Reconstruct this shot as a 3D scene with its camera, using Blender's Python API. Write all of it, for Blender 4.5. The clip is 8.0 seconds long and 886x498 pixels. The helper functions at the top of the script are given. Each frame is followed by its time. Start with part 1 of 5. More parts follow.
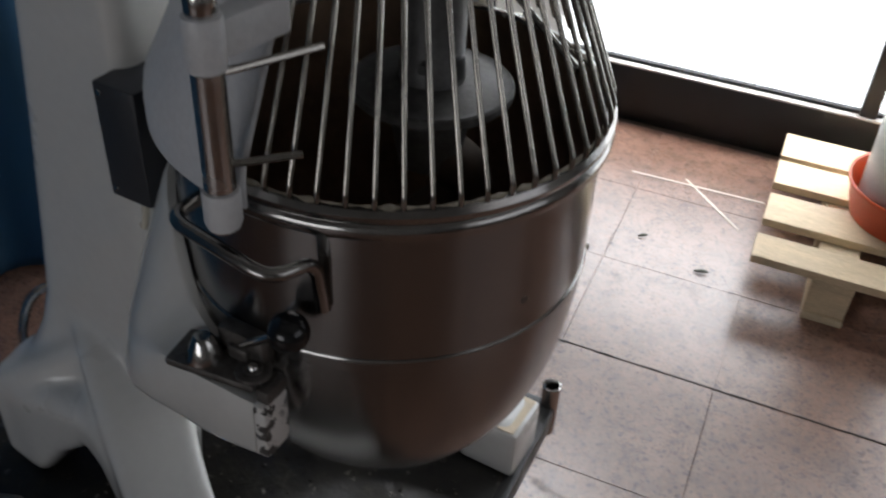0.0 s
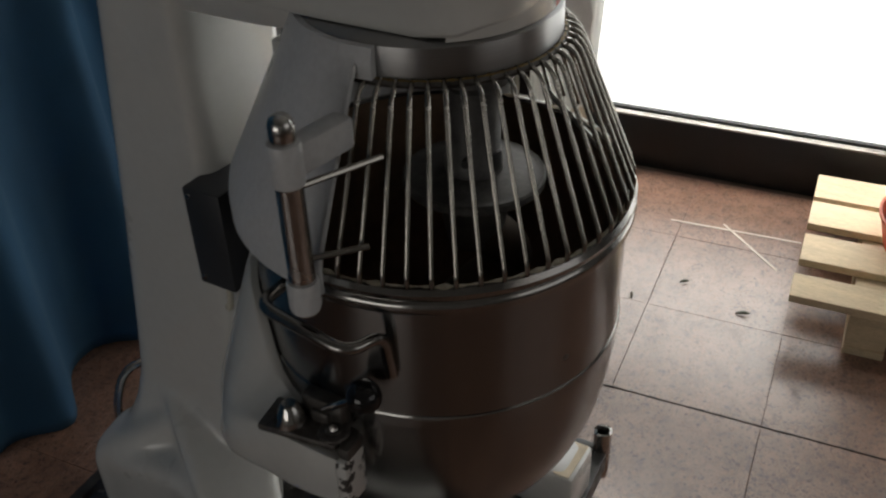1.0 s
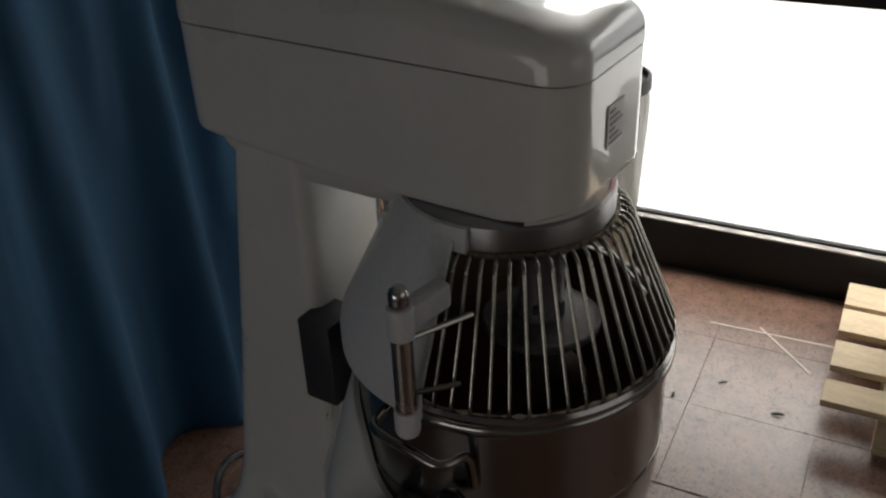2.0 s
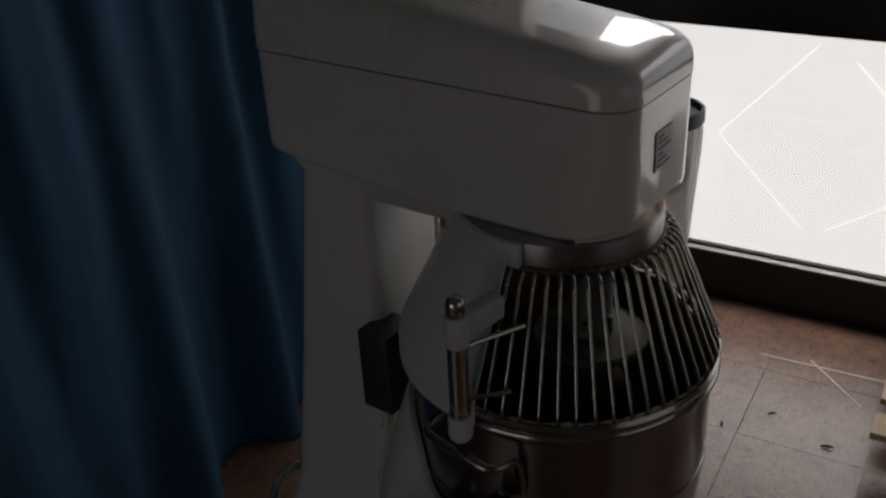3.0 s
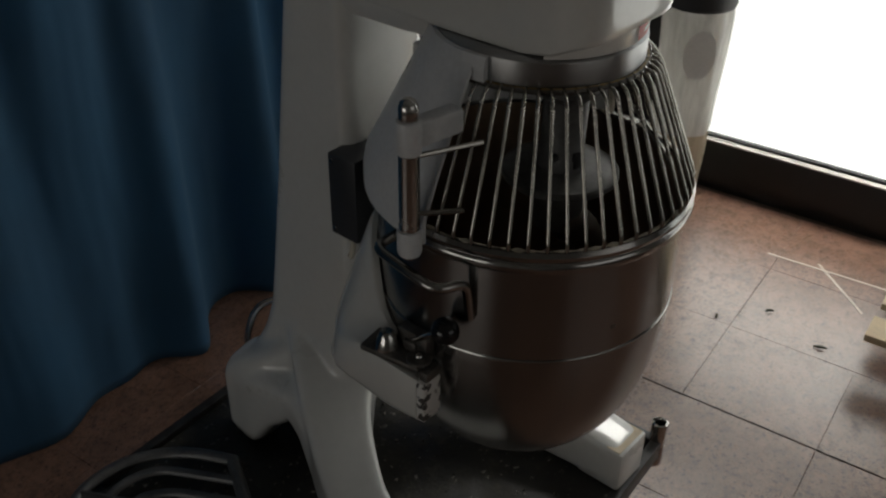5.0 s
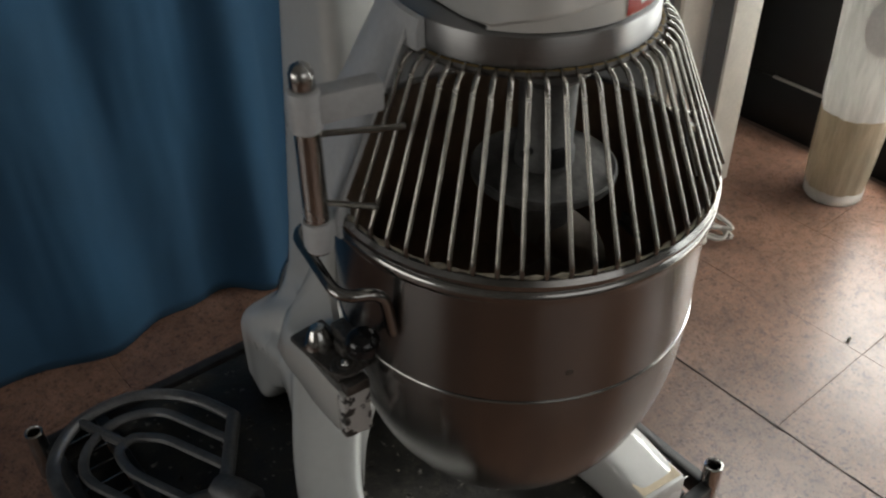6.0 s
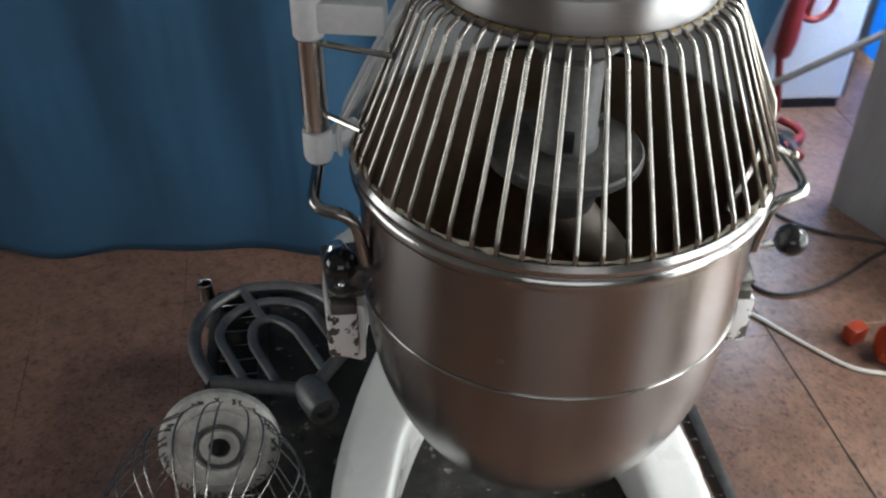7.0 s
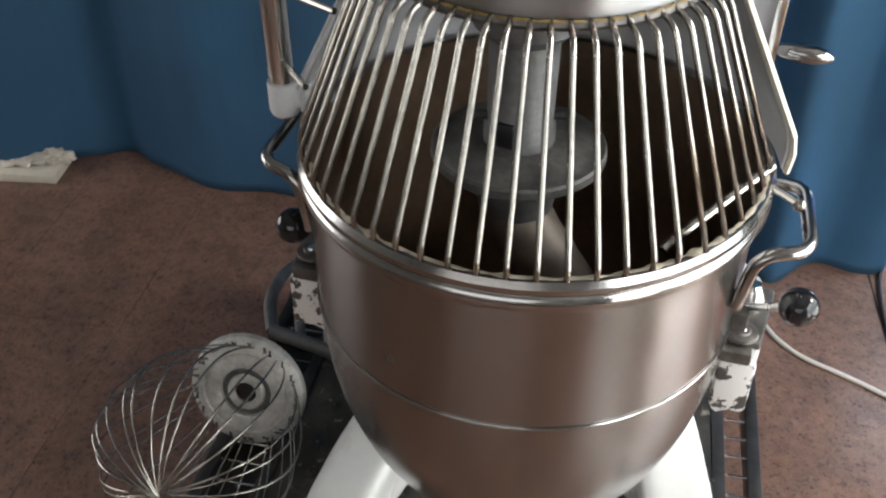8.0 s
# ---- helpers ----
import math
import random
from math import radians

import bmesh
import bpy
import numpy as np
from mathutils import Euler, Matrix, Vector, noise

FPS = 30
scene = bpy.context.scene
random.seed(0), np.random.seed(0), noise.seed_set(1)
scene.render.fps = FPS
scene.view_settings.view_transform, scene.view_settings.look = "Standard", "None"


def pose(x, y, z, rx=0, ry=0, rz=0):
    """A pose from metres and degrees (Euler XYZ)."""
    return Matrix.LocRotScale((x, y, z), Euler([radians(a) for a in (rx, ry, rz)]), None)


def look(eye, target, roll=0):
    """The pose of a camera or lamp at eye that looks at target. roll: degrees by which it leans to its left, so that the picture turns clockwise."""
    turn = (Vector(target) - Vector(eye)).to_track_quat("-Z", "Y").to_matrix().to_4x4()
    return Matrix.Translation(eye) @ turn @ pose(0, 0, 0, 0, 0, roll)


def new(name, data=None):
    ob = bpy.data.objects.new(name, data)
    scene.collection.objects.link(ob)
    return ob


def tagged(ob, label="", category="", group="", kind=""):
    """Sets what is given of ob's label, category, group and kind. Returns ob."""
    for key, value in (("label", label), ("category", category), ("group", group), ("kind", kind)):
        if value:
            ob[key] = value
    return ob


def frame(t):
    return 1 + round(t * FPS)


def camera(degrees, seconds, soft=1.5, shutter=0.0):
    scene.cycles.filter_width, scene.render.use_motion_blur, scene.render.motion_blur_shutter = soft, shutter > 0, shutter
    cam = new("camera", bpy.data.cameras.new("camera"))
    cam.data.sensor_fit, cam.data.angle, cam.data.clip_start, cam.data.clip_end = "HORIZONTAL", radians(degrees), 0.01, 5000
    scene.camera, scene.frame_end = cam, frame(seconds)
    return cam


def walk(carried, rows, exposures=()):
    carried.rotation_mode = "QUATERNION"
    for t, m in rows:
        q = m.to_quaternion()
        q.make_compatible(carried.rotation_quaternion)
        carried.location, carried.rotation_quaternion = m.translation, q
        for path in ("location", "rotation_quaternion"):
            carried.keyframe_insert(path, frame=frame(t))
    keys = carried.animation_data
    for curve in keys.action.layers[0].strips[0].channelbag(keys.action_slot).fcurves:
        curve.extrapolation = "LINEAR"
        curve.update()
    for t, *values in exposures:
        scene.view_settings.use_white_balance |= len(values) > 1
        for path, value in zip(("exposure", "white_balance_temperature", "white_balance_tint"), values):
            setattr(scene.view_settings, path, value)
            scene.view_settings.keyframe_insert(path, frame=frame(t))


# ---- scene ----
cam = camera(50.0, 8.0, soft=2.1, shutter=0.3)
PATH = [
    (0, (-0.805, -0.492, 1.552), (0.602, 0.231, 0.328), 3.6),
    (0.5, (-0.789, -0.531, 1.616), (0.543, 0.381, 0.436), -1.9),
    (1, (-0.898, -0.544, 1.664), (0.509, 0.303, 0.523), -2.0),
    (1.5, (-1.032, -0.570, 1.769), (0.366, 0.327, 0.656), -1.3),
    (1.7, (-1.046, -0.580, 1.837), (0.376, 0.338, 0.770), -1.7),
    (2.8, (-1.123, -0.619, 1.918), (0.300, 0.426, 0.979), -2.9),
    (3, (-1.135, -0.632, 1.905), (0.267, 0.433, 0.957), -3.0),
    (3.5, (-1.162, -0.670, 1.834), (0.192, 0.382, 0.804), -3.2),
    (4, (-1.162, -0.675, 1.816), (0.193, 0.368, 0.780), -3.3),
    (4.5, (-1.169, -0.692, 1.794), (0.227, 0.307, 0.768), -3.3),
    (5, (-1.086, -0.734, 1.769), (0.185, 0.334, 0.654), 0.8),
    (5.2, (-1.017, -0.780, 1.763), (0.138, 0.391, 0.625), -0.4),
    (6.3, (-0.516, -0.800, 1.641), (0.181, 0.500, 0.443), 0.4),
    (6.5, (-0.443, -0.830, 1.604), (0.106, 0.536, 0.403), 0.5),
    (7, (-0.209, -0.960, 1.641), (-0.099, 0.533, 0.471), 0.6),
    (7.5, (-0.007, -0.939, 1.608), (-0.198, 0.565, 0.462), -1.6),
    (8, (0.146, -0.863, 1.581), (-0.262, 0.572, 0.405), 0.3),
]

EXPOSURES = [(0.0, -1.55, 6250, 14), (0.5, -2.0, 6800, 10), (1.0, -2.1, 6850, 12), (1.7, -2.17, 6850, 12), (2.8, -3.5, 6750, 17), (3.2, -3.3, 6750, 16), (3.6, -2.85, 6850, 13), (4.0, -2.6, 6900, 10), (4.5, -2.55, 6900, 10), (5.2, -2.45, 6800, 10), (6.3, -1.07, 6700, 10), (7.0, -0.48, 6350, 10), (7.5, -0.28, 6200, 13), (8.0, -0.23, 6550, 12)]
walk(cam, [(t, look(eye, target, roll)) for t, eye, target, roll in PATH], EXPOSURES)

# ---- world and light ----
ROOM = pose(0, 0, 0, 0, 0, 6.0)  # the room stands a little askew to the mixer
LOW_PANE_LIGHT = 49.0
PANE_LIGHT, SECOND_PANE_LIGHT, DOOR_LIGHT, REAR_LIGHT, WEST_LIGHT = 70.0, 35.0, 85.0, 20.0, 38.0

world = bpy.data.worlds.new("world")
world.use_nodes = True
scene.world = world
sky = world.node_tree.nodes.new("ShaderNodeTexSky")
sky.sky_type, sky.sun_disc, sky.sun_elevation, sky.sun_rotation = "NISHITA", False, radians(40), radians(70)
world.node_tree.links.new(sky.outputs[0], world.node_tree.nodes["Background"].inputs[0])
world.node_tree.nodes["Background"].inputs[1].default_value = 0.1


def area_lamp(name, place, toward, width, height, watts, colour):
    lamp = new(name, bpy.data.lights.new(name, "AREA"))
    lamp.data.shape, lamp.data.size, lamp.data.size_y = "RECTANGLE", width, height
    lamp.data.energy, lamp.data.color = watts, colour
    lamp.matrix_world = look(ROOM @ Vector(place), ROOM @ Vector(toward))
    return lamp


area_lamp("shop_window_daylight", (2.03, 0.2, 2.22), (0.0, 0.1, 1.4), 0.62, 0.45, PANE_LIGHT, (1.0, 0.98, 0.95))
for height in (0.48, 0.63, 0.78, 0.93):  # unseen strips aimed down, added to brighten the floor by the window
    low = area_lamp("pane_floor_fill", (2.0, -0.75, height), (1.72, -0.75, height - 0.75), 2.5, 0.1, LOW_PANE_LIGHT / 4, (1.0, 0.98, 0.96))
    low.data.spread = radians(125)
area_lamp("second_pane_daylight", (2.03, -1.5, 2.15), (0.0, -1.5, 1.4), 1.6, 0.6, SECOND_PANE_LIGHT, (1.0, 0.98, 0.95))
# fill from the unseen west side, added to lift curtain and floor
area_lamp("west_fill_light", (-3.45, 0.6, 1.15), (0.0, 0.0, 0.5), 1.9, 1.1, WEST_LIGHT, (1.0, 0.98, 0.95))
side_door = area_lamp("side_door_daylight", (1.78, 1.33, 1.15), (1.0, 2.0, 0.0), 0.5, 1.9, DOOR_LIGHT, (0.76, 0.89, 1.0))
side_door.data.spread = radians(115)
# fill added behind the camera, from no known window
area_lamp("rear_fill_light", (-0.6, -3.4, 1.9), (-0.3, 0.0, 0.9), 2.4, 1.4, REAR_LIGHT, (1.0, 0.97, 0.93))


# ---- materials ----
def nodes_of(name):
    m = bpy.data.materials.new(name)
    m.use_nodes = True
    nt = m.node_tree
    return m, nt, nt.nodes["Principled BSDF"]


def add(nt, kind, **inputs):
    n = nt.nodes.new("ShaderNode" + kind)
    for key, value in inputs.items():
        n.inputs[key.replace("_", " ")].default_value = value
    return n


def ramp(nt, source, stops, smooth=False):
    n = nt.nodes.new("ShaderNodeValToRGB")
    n.color_ramp.interpolation = "EASE" if smooth else "LINEAR"
    while len(n.color_ramp.elements) < len(stops):
        n.color_ramp.elements.new(0.5)
    for e, (p, c) in zip(n.color_ramp.elements, stops):
        e.position, e.color = p, (*c, 1.0) if len(c) == 3 else c
    nt.links.new(source, n.inputs[0])
    return n


def shade(c, k):
    return tuple(min(1.0, v * k) for v in c)


def surface(name, colour, rough=0.5, metal=0.0, blotch=6.0, vary=0.2, grain=120.0, grain_vary=0.1, bump=0.15, rough_vary=0.1, stretch=(1, 1, 1), coat=0.0, random_vary=0.0, sheen=0.0):
    """A colour that varies at two scales, with a fine relief and an uneven gloss."""
    m, nt, bsdf = nodes_of(name)
    link = nt.links.new
    where = add(nt, "TexCoord")
    maps = add(nt, "Mapping")
    maps.inputs["Scale"].default_value = stretch
    link(where.outputs["Object"], maps.inputs[0])
    big = add(nt, "TexNoise", Scale=blotch, Detail=4.0, Roughness=0.6)
    fine = add(nt, "TexNoise", Scale=grain, Detail=3.0, Roughness=0.6)
    link(maps.outputs[0], big.inputs["Vector"])
    link(maps.outputs[0], fine.inputs["Vector"])
    a = ramp(nt, big.outputs[0], [(0.3, shade(colour, 1 - vary)), (0.7, shade(colour, 1 + vary))])
    b = ramp(nt, fine.outputs[0], [(0.3, (1 - grain_vary,) * 3), (0.7, (1 + 0.0 * grain_vary,) * 3)])
    mix = nt.nodes.new("ShaderNodeMix")
    mix.data_type, mix.blend_type = "RGBA", "MULTIPLY"
    mix.inputs[0].default_value = 1.0
    link(a.outputs[0], mix.inputs[6])
    link(b.outputs[0], mix.inputs[7])
    out = mix.outputs[2]
    if random_vary:
        info = add(nt, "ObjectInfo")
        r = ramp(nt, info.outputs["Random"], [(0.0, (1 - random_vary,) * 3), (1.0, (1.0,) * 3)])
        mix2 = nt.nodes.new("ShaderNodeMix")
        mix2.data_type, mix2.blend_type = "RGBA", "MULTIPLY"
        mix2.inputs[0].default_value = 1.0
        link(out, mix2.inputs[6])
        link(r.outputs[0], mix2.inputs[7])
        out = mix2.outputs[2]
    link(out, bsdf.inputs["Base Color"])
    rr = ramp(nt, big.outputs[0], [(0.3, (max(0.02, rough - rough_vary),) * 3), (0.7, (min(1, rough + rough_vary),) * 3)])
    link(rr.outputs[0], bsdf.inputs["Roughness"])
    bsdf.inputs["Metallic"].default_value = metal
    bsdf.inputs["Coat Weight"].default_value = coat
    bsdf.inputs["Coat Roughness"].default_value = 0.04
    bsdf.inputs["Sheen Weight"].default_value = sheen
    if bump:
        bp = add(nt, "Bump", Strength=bump, Distance=0.002)
        link(fine.outputs[0], bp.inputs["Height"])
        link(bp.outputs[0], bsdf.inputs["Normal"])
    return m


def terrazzo(name, base, rough):
    """Ground stone chips in a pinkish cement, scuffed."""
    m, nt, bsdf = nodes_of(name)
    link = nt.links.new
    lie = add(nt, "NewGeometry")
    info = add(nt, "ObjectInfo")
    shift = nt.nodes.new("ShaderNodeVectorMath")
    shift.operation = "MULTIPLY_ADD"
    shift.inputs[1].default_value = (7.0, 11.0, 5.0)
    link(info.outputs["Random"], shift.inputs[0])
    link(lie.outputs["Position"], shift.inputs[2])
    chips = add(nt, "TexVoronoi", Scale=150.0)
    small = add(nt, "TexVoronoi", Scale=330.0)
    cloud = add(nt, "TexNoise", Scale=3.0, Detail=5.0, Roughness=0.65)
    patch = add(nt, "TexNoise", Scale=45.0, Detail=3.0)
    for n in (chips, small, patch):
        link(shift.outputs[0], n.inputs["Vector"])
    link(lie.outputs["Position"], cloud.inputs["Vector"])
    hue = add(nt, "SeparateColor")
    link(chips.outputs["Color"], hue.inputs[0])
    speck = ramp(nt, hue.outputs[0], [(0.0, (0.4, 0.36, 0.34)), (0.07, (0.55, 0.5, 0.48)), (0.13, (0.92, 0.92, 0.92)), (0.8, (1, 1, 1)), (0.95, (1.15, 1.1, 1.05))])
    hue2 = add(nt, "SeparateColor")
    link(small.outputs["Color"], hue2.inputs[0])
    speck2 = ramp(nt, hue2.outputs[0], [(0.0, (0.4, 0.36, 0.35)), (0.13, (0.9, 0.9, 0.9)), (1.0, (1.08, 1.06, 1.05))])
    ground = ramp(nt, cloud.outputs[0], [(0.3, shade(base, 0.78)), (0.7, shade(base, 1.2))])
    tone = ramp(nt, info.outputs["Random"], [(0.0, (0.93, 0.93, 0.93)), (1.0, (1.05, 1.05, 1.05))])
    out = ground.outputs[0]
    haze = add(nt, "TexNoise", Scale=8.0, Detail=4.0, Roughness=0.6)
    link(lie.outputs["Position"], haze.inputs["Vector"])
    hazed = ramp(nt, haze.outputs[0], [(0.25, (0.68, 0.66, 0.65)), (0.5, (1, 1, 1)), (0.8, (1.25, 1.27, 1.29))])
    scuff = add(nt, "TexNoise", Scale=26.0, Detail=6.0, Roughness=0.72)
    link(lie.outputs["Position"], scuff.inputs["Vector"])
    scuffed = ramp(nt, scuff.outputs[0], [(0.36, (0.55, 0.53, 0.52)), (0.45, (0.94, 0.94, 0.94)), (0.6, (1, 1, 1)), (0.72, (1.14, 1.13, 1.12))])
    for other in (speck, speck2, hazed, scuffed, tone):
        mix = nt.nodes.new("ShaderNodeMix")
        mix.data_type, mix.blend_type = "RGBA", "MULTIPLY"
        mix.inputs[0].default_value = 1.0
        link(out, mix.inputs[6])
        link(other.outputs[0], mix.inputs[7])
        out = mix.outputs[2]
    link(out, bsdf.inputs["Base Color"])
    bsdf.inputs["IOR"].default_value = 1.75
    rr = ramp(nt, scuff.outputs[0], [(0.36, (rough + 0.3,) * 3), (0.47, (rough + 0.02,) * 3), (0.7, (rough + 0.12,) * 3)])
    link(rr.outputs[0], bsdf.inputs["Roughness"])
    bp = add(nt, "Bump", Strength=0.28, Distance=0.001)
    link(patch.outputs[0], bp.inputs["Height"])
    link(bp.outputs[0], bsdf.inputs["Normal"])
    return m


def brushed(name, colour, rough, rings=True):
    """Steel brushed round the upright axis, with faint smears."""
    m, nt, bsdf = nodes_of(name)
    link = nt.links.new
    where = add(nt, "TexCoord")
    maps = add(nt, "Mapping")
    maps.inputs["Scale"].default_value = (6, 6, 260) if rings else (200, 200, 6)
    link(where.outputs["Object"], maps.inputs[0])
    lines = add(nt, "TexNoise", Scale=3.0, Detail=4.0, Roughness=0.7)
    link(maps.outputs[0], lines.inputs["Vector"])
    smear = add(nt, "TexNoise", Scale=3.0, Detail=2.0, Roughness=0.5)
    link(where.outputs["Object"], smear.inputs["Vector"])
    c = ramp(nt, smear.outputs[0], [(0.15, shade(colour, 0.85)), (0.85, shade(colour, 1.1))])
    link(c.outputs[0], bsdf.inputs["Base Color"])
    bsdf.inputs["Roughness"].default_value = rough
    fine = ramp(nt, lines.outputs[0], [(0.3, (0.9, 0.9, 0.9)), (0.7, (1.0, 1.0, 1.0))])
    mix = nt.nodes.new("ShaderNodeMix")
    mix.data_type, mix.blend_type = "RGBA", "MULTIPLY"
    mix.inputs[0].default_value = 1.0
    link(c.outputs[0], mix.inputs[6])
    link(fine.outputs[0], mix.inputs[7])
    link(mix.outputs[2], bsdf.inputs["Base Color"])
    bsdf.inputs["Metallic"].default_value = 1.0
    tangent = nt.nodes.new("ShaderNodeTangent")
    tangent.direction_type, tangent.axis = "RADIAL", "Z"
    link(tangent.outputs[0], bsdf.inputs["Tangent"])
    bsdf.inputs["Anisotropic"].default_value = 0.85
    bsdf.inputs["Anisotropic Rotation"].default_value = 0.25
    return m


def chipped(name, paint, under, scale, share, rough=0.5):
    """Paint flaked off in patches over dark bare metal."""
    m, nt, bsdf = nodes_of(name)
    link = nt.links.new
    where = add(nt, "TexCoord")
    n = add(nt, "TexNoise", Scale=scale, Detail=5.0, Roughness=0.62)
    link(where.outputs["Object"], n.inputs["Vector"])
    k = ramp(nt, n.outputs[0], [(share, (0, 0, 0)), (share + 0.015, (1, 1, 1))])
    mix = nt.nodes.new("ShaderNodeMix")
    mix.data_type = "RGBA"
    mix.inputs[6].default_value, mix.inputs[7].default_value = (*under, 1), (*paint, 1)
    link(k.outputs[0], mix.inputs[0])
    link(mix.outputs[2], bsdf.inputs["Base Color"])
    bp = add(nt, "Bump", Strength=0.6, Distance=0.001)
    link(k.outputs[0], bp.inputs["Height"])
    link(bp.outputs[0], bsdf.inputs["Normal"])
    bsdf.inputs["Roughness"].default_value = rough
    return m


def greasy(name):
    """Black grease in lumps, with old flour caked into it."""
    m, nt, bsdf = nodes_of(name)
    link = nt.links.new
    where = add(nt, "TexCoord")
    lumps = add(nt, "TexNoise", Scale=22.0, Detail=6.0, Roughness=0.7)
    flour = add(nt, "TexNoise", Scale=38.0, Detail=5.0, Roughness=0.6)
    for n in (lumps, flour):
        link(where.outputs["Object"], n.inputs["Vector"])
    dark = ramp(nt, lumps.outputs[0], [(0.35, (0.008, 0.008, 0.007)), (0.55, (0.028, 0.026, 0.021)), (0.75, (0.085, 0.078, 0.062))])
    k = ramp(nt, flour.outputs[0], [(0.62, (0, 0, 0)), (0.72, (1, 1, 1))])
    mix = nt.nodes.new("ShaderNodeMix")
    mix.data_type = "RGBA"
    mix.inputs[7].default_value = (0.3, 0.28, 0.24, 1)
    link(k.outputs[0], mix.inputs[0])
    link(dark.outputs[0], mix.inputs[6])
    link(mix.outputs[2], bsdf.inputs["Base Color"])
    rr = ramp(nt, lumps.outputs[0], [(0.4, (0.42, 0.42, 0.42)), (0.7, (0.85, 0.85, 0.85))])
    link(rr.outputs[0], bsdf.inputs["Roughness"])
    bp = add(nt, "Bump", Strength=0.9, Distance=0.004)
    link(lumps.outputs[0], bp.inputs["Height"])
    link(bp.outputs[0], bsdf.inputs["Normal"])
    return m


def glowing(name, colour, strength):
    m, nt, bsdf = nodes_of(name)
    bsdf.inputs["Base Color"].default_value = (0.04, 0.04, 0.04, 1)
    bsdf.inputs["Roughness"].default_value = 0.9
    bsdf.inputs["Emission Color"].default_value = (*colour, 1)
    bsdf.inputs["Emission Strength"].default_value = strength
    return m


def sheer(name, colour):
    """A thin film that the light behind it shines through."""
    m, nt, bsdf = nodes_of(name)
    back, mix = (nt.nodes.new("ShaderNode" + k) for k in ("BsdfTranslucent", "MixShader"))
    bsdf.inputs["Base Color"].default_value = back.inputs[0].default_value = (*colour, 1)
    bsdf.inputs["Roughness"].default_value = 0.3
    mix.inputs[0].default_value = 0.7
    nt.links.new(bsdf.outputs[0], mix.inputs[1])
    nt.links.new(back.outputs[0], mix.inputs[2])
    nt.links.new(mix.outputs[0], nt.nodes["Material Output"].inputs[0])
    return m


def islands(name, tones):
    """One tone for each loose piece of a joined mesh."""
    m, nt, bsdf = nodes_of(name)
    piece = add(nt, "NewGeometry")
    c = ramp(nt, piece.outputs["Random Per Island"], [(0.0, tones[0]), (0.7, tones[1]), (1.0, tones[2])])
    nt.links.new(c.outputs[0], bsdf.inputs["Base Color"])
    bsdf.inputs["Roughness"].default_value = 0.8
    return m


def cloth(name, colour, through_light):
    """Woven cloth that lets a little light through."""
    m = surface(name, colour, 0.9, blotch=2.5, vary=0.12, grain=400, grain_vary=0.12, bump=0.2)
    nt = m.node_tree
    bsdf = nt.nodes["Principled BSDF"]
    back, mix = (nt.nodes.new("ShaderNode" + k) for k in ("BsdfTranslucent", "MixShader"))
    back.inputs[0].default_value = (*shade(colour, 1.6), 1)
    mix.inputs[0].default_value = through_light
    nt.links.new(bsdf.outputs[0], mix.inputs[1])
    nt.links.new(back.outputs[0], mix.inputs[2])
    nt.links.new(mix.outputs[0], nt.nodes["Material Output"].inputs[0])
    return m


def milky(name, colour):
    """Cloudy plastic film in upright streaks, glowing a little with the light behind it."""
    m = surface(name, colour, 0.25, blotch=5, vary=0.25, grain=30, grain_vary=0.3, bump=0.1, stretch=(4, 4, 0.6))
    nt = m.node_tree
    back, mix = (nt.nodes.new("ShaderNode" + k) for k in ("BsdfTranslucent", "MixShader"))
    back.inputs[0].default_value = (*colour, 1)
    mix.inputs[0].default_value = 0.48
    nt.links.new(nt.nodes["Principled BSDF"].outputs[0], mix.inputs[1])
    nt.links.new(back.outputs[0], mix.inputs[2])
    nt.links.new(mix.outputs[0], nt.nodes["Material Output"].inputs[0])
    return m


def glass(name, tint=(0.96, 0.98, 0.98)):
    """Thin window glass: clear, with a faint gloss."""
    m, nt, bsdf = nodes_of(name)
    clear, gloss, mix = (nt.nodes.new("ShaderNode" + k) for k in ("BsdfTransparent", "BsdfGlossy", "MixShader"))
    clear.inputs[0].default_value = (*tint, 1)
    gloss.inputs["Roughness"].default_value = 0.03
    mix.inputs[0].default_value = 0.05
    nt.links.new(clear.outputs[0], mix.inputs[1])
    nt.links.new(gloss.outputs[0], mix.inputs[2])
    nt.links.new(mix.outputs[0], nt.nodes["Material Output"].inputs[0])
    return m


WHITE_PAINT = surface("mixer_enamel", (0.72, 0.72, 0.69), 0.32, blotch=4.0, vary=0.05, grain=60.0, grain_vary=0.04, bump=0.08, rough_vary=0.08, coat=1.0)
CREAM_PAINT = surface("aged_enamel", (0.62, 0.58, 0.48), 0.45, vary=0.12, grain_vary=0.1)
SHIELD_PAINT = surface("shield_enamel", (0.68, 0.69, 0.7), 0.35, vary=0.06, bump=0.05)
STEEL = brushed("bowl_steel", (0.365, 0.357, 0.348), 0.19)
NECK_STEEL = brushed("neck_steel", (0.44, 0.44, 0.44), 0.4)
RIM_STEEL = surface("rim_steel", (0.38, 0.37, 0.355), 0.18, 1.0, blotch=15, vary=0.12, bump=0.04, rough_vary=0.07)
WIRE_STEEL = surface("wire_steel", (0.43, 0.41, 0.37), 0.2, 1.0, blotch=25, vary=0.2, bump=0.08, rough_vary=0.08)
TUBE_STEEL = surface("tube_steel", (0.6, 0.59, 0.57), 0.2, 1.0, blotch=25, vary=0.15, bump=0.04)
WORN_IRON = surface("worn_iron", (0.14, 0.13, 0.12), 0.45, 0.6, blotch=30, vary=0.4, grain=200, grain_vary=0.3, bump=0.3)
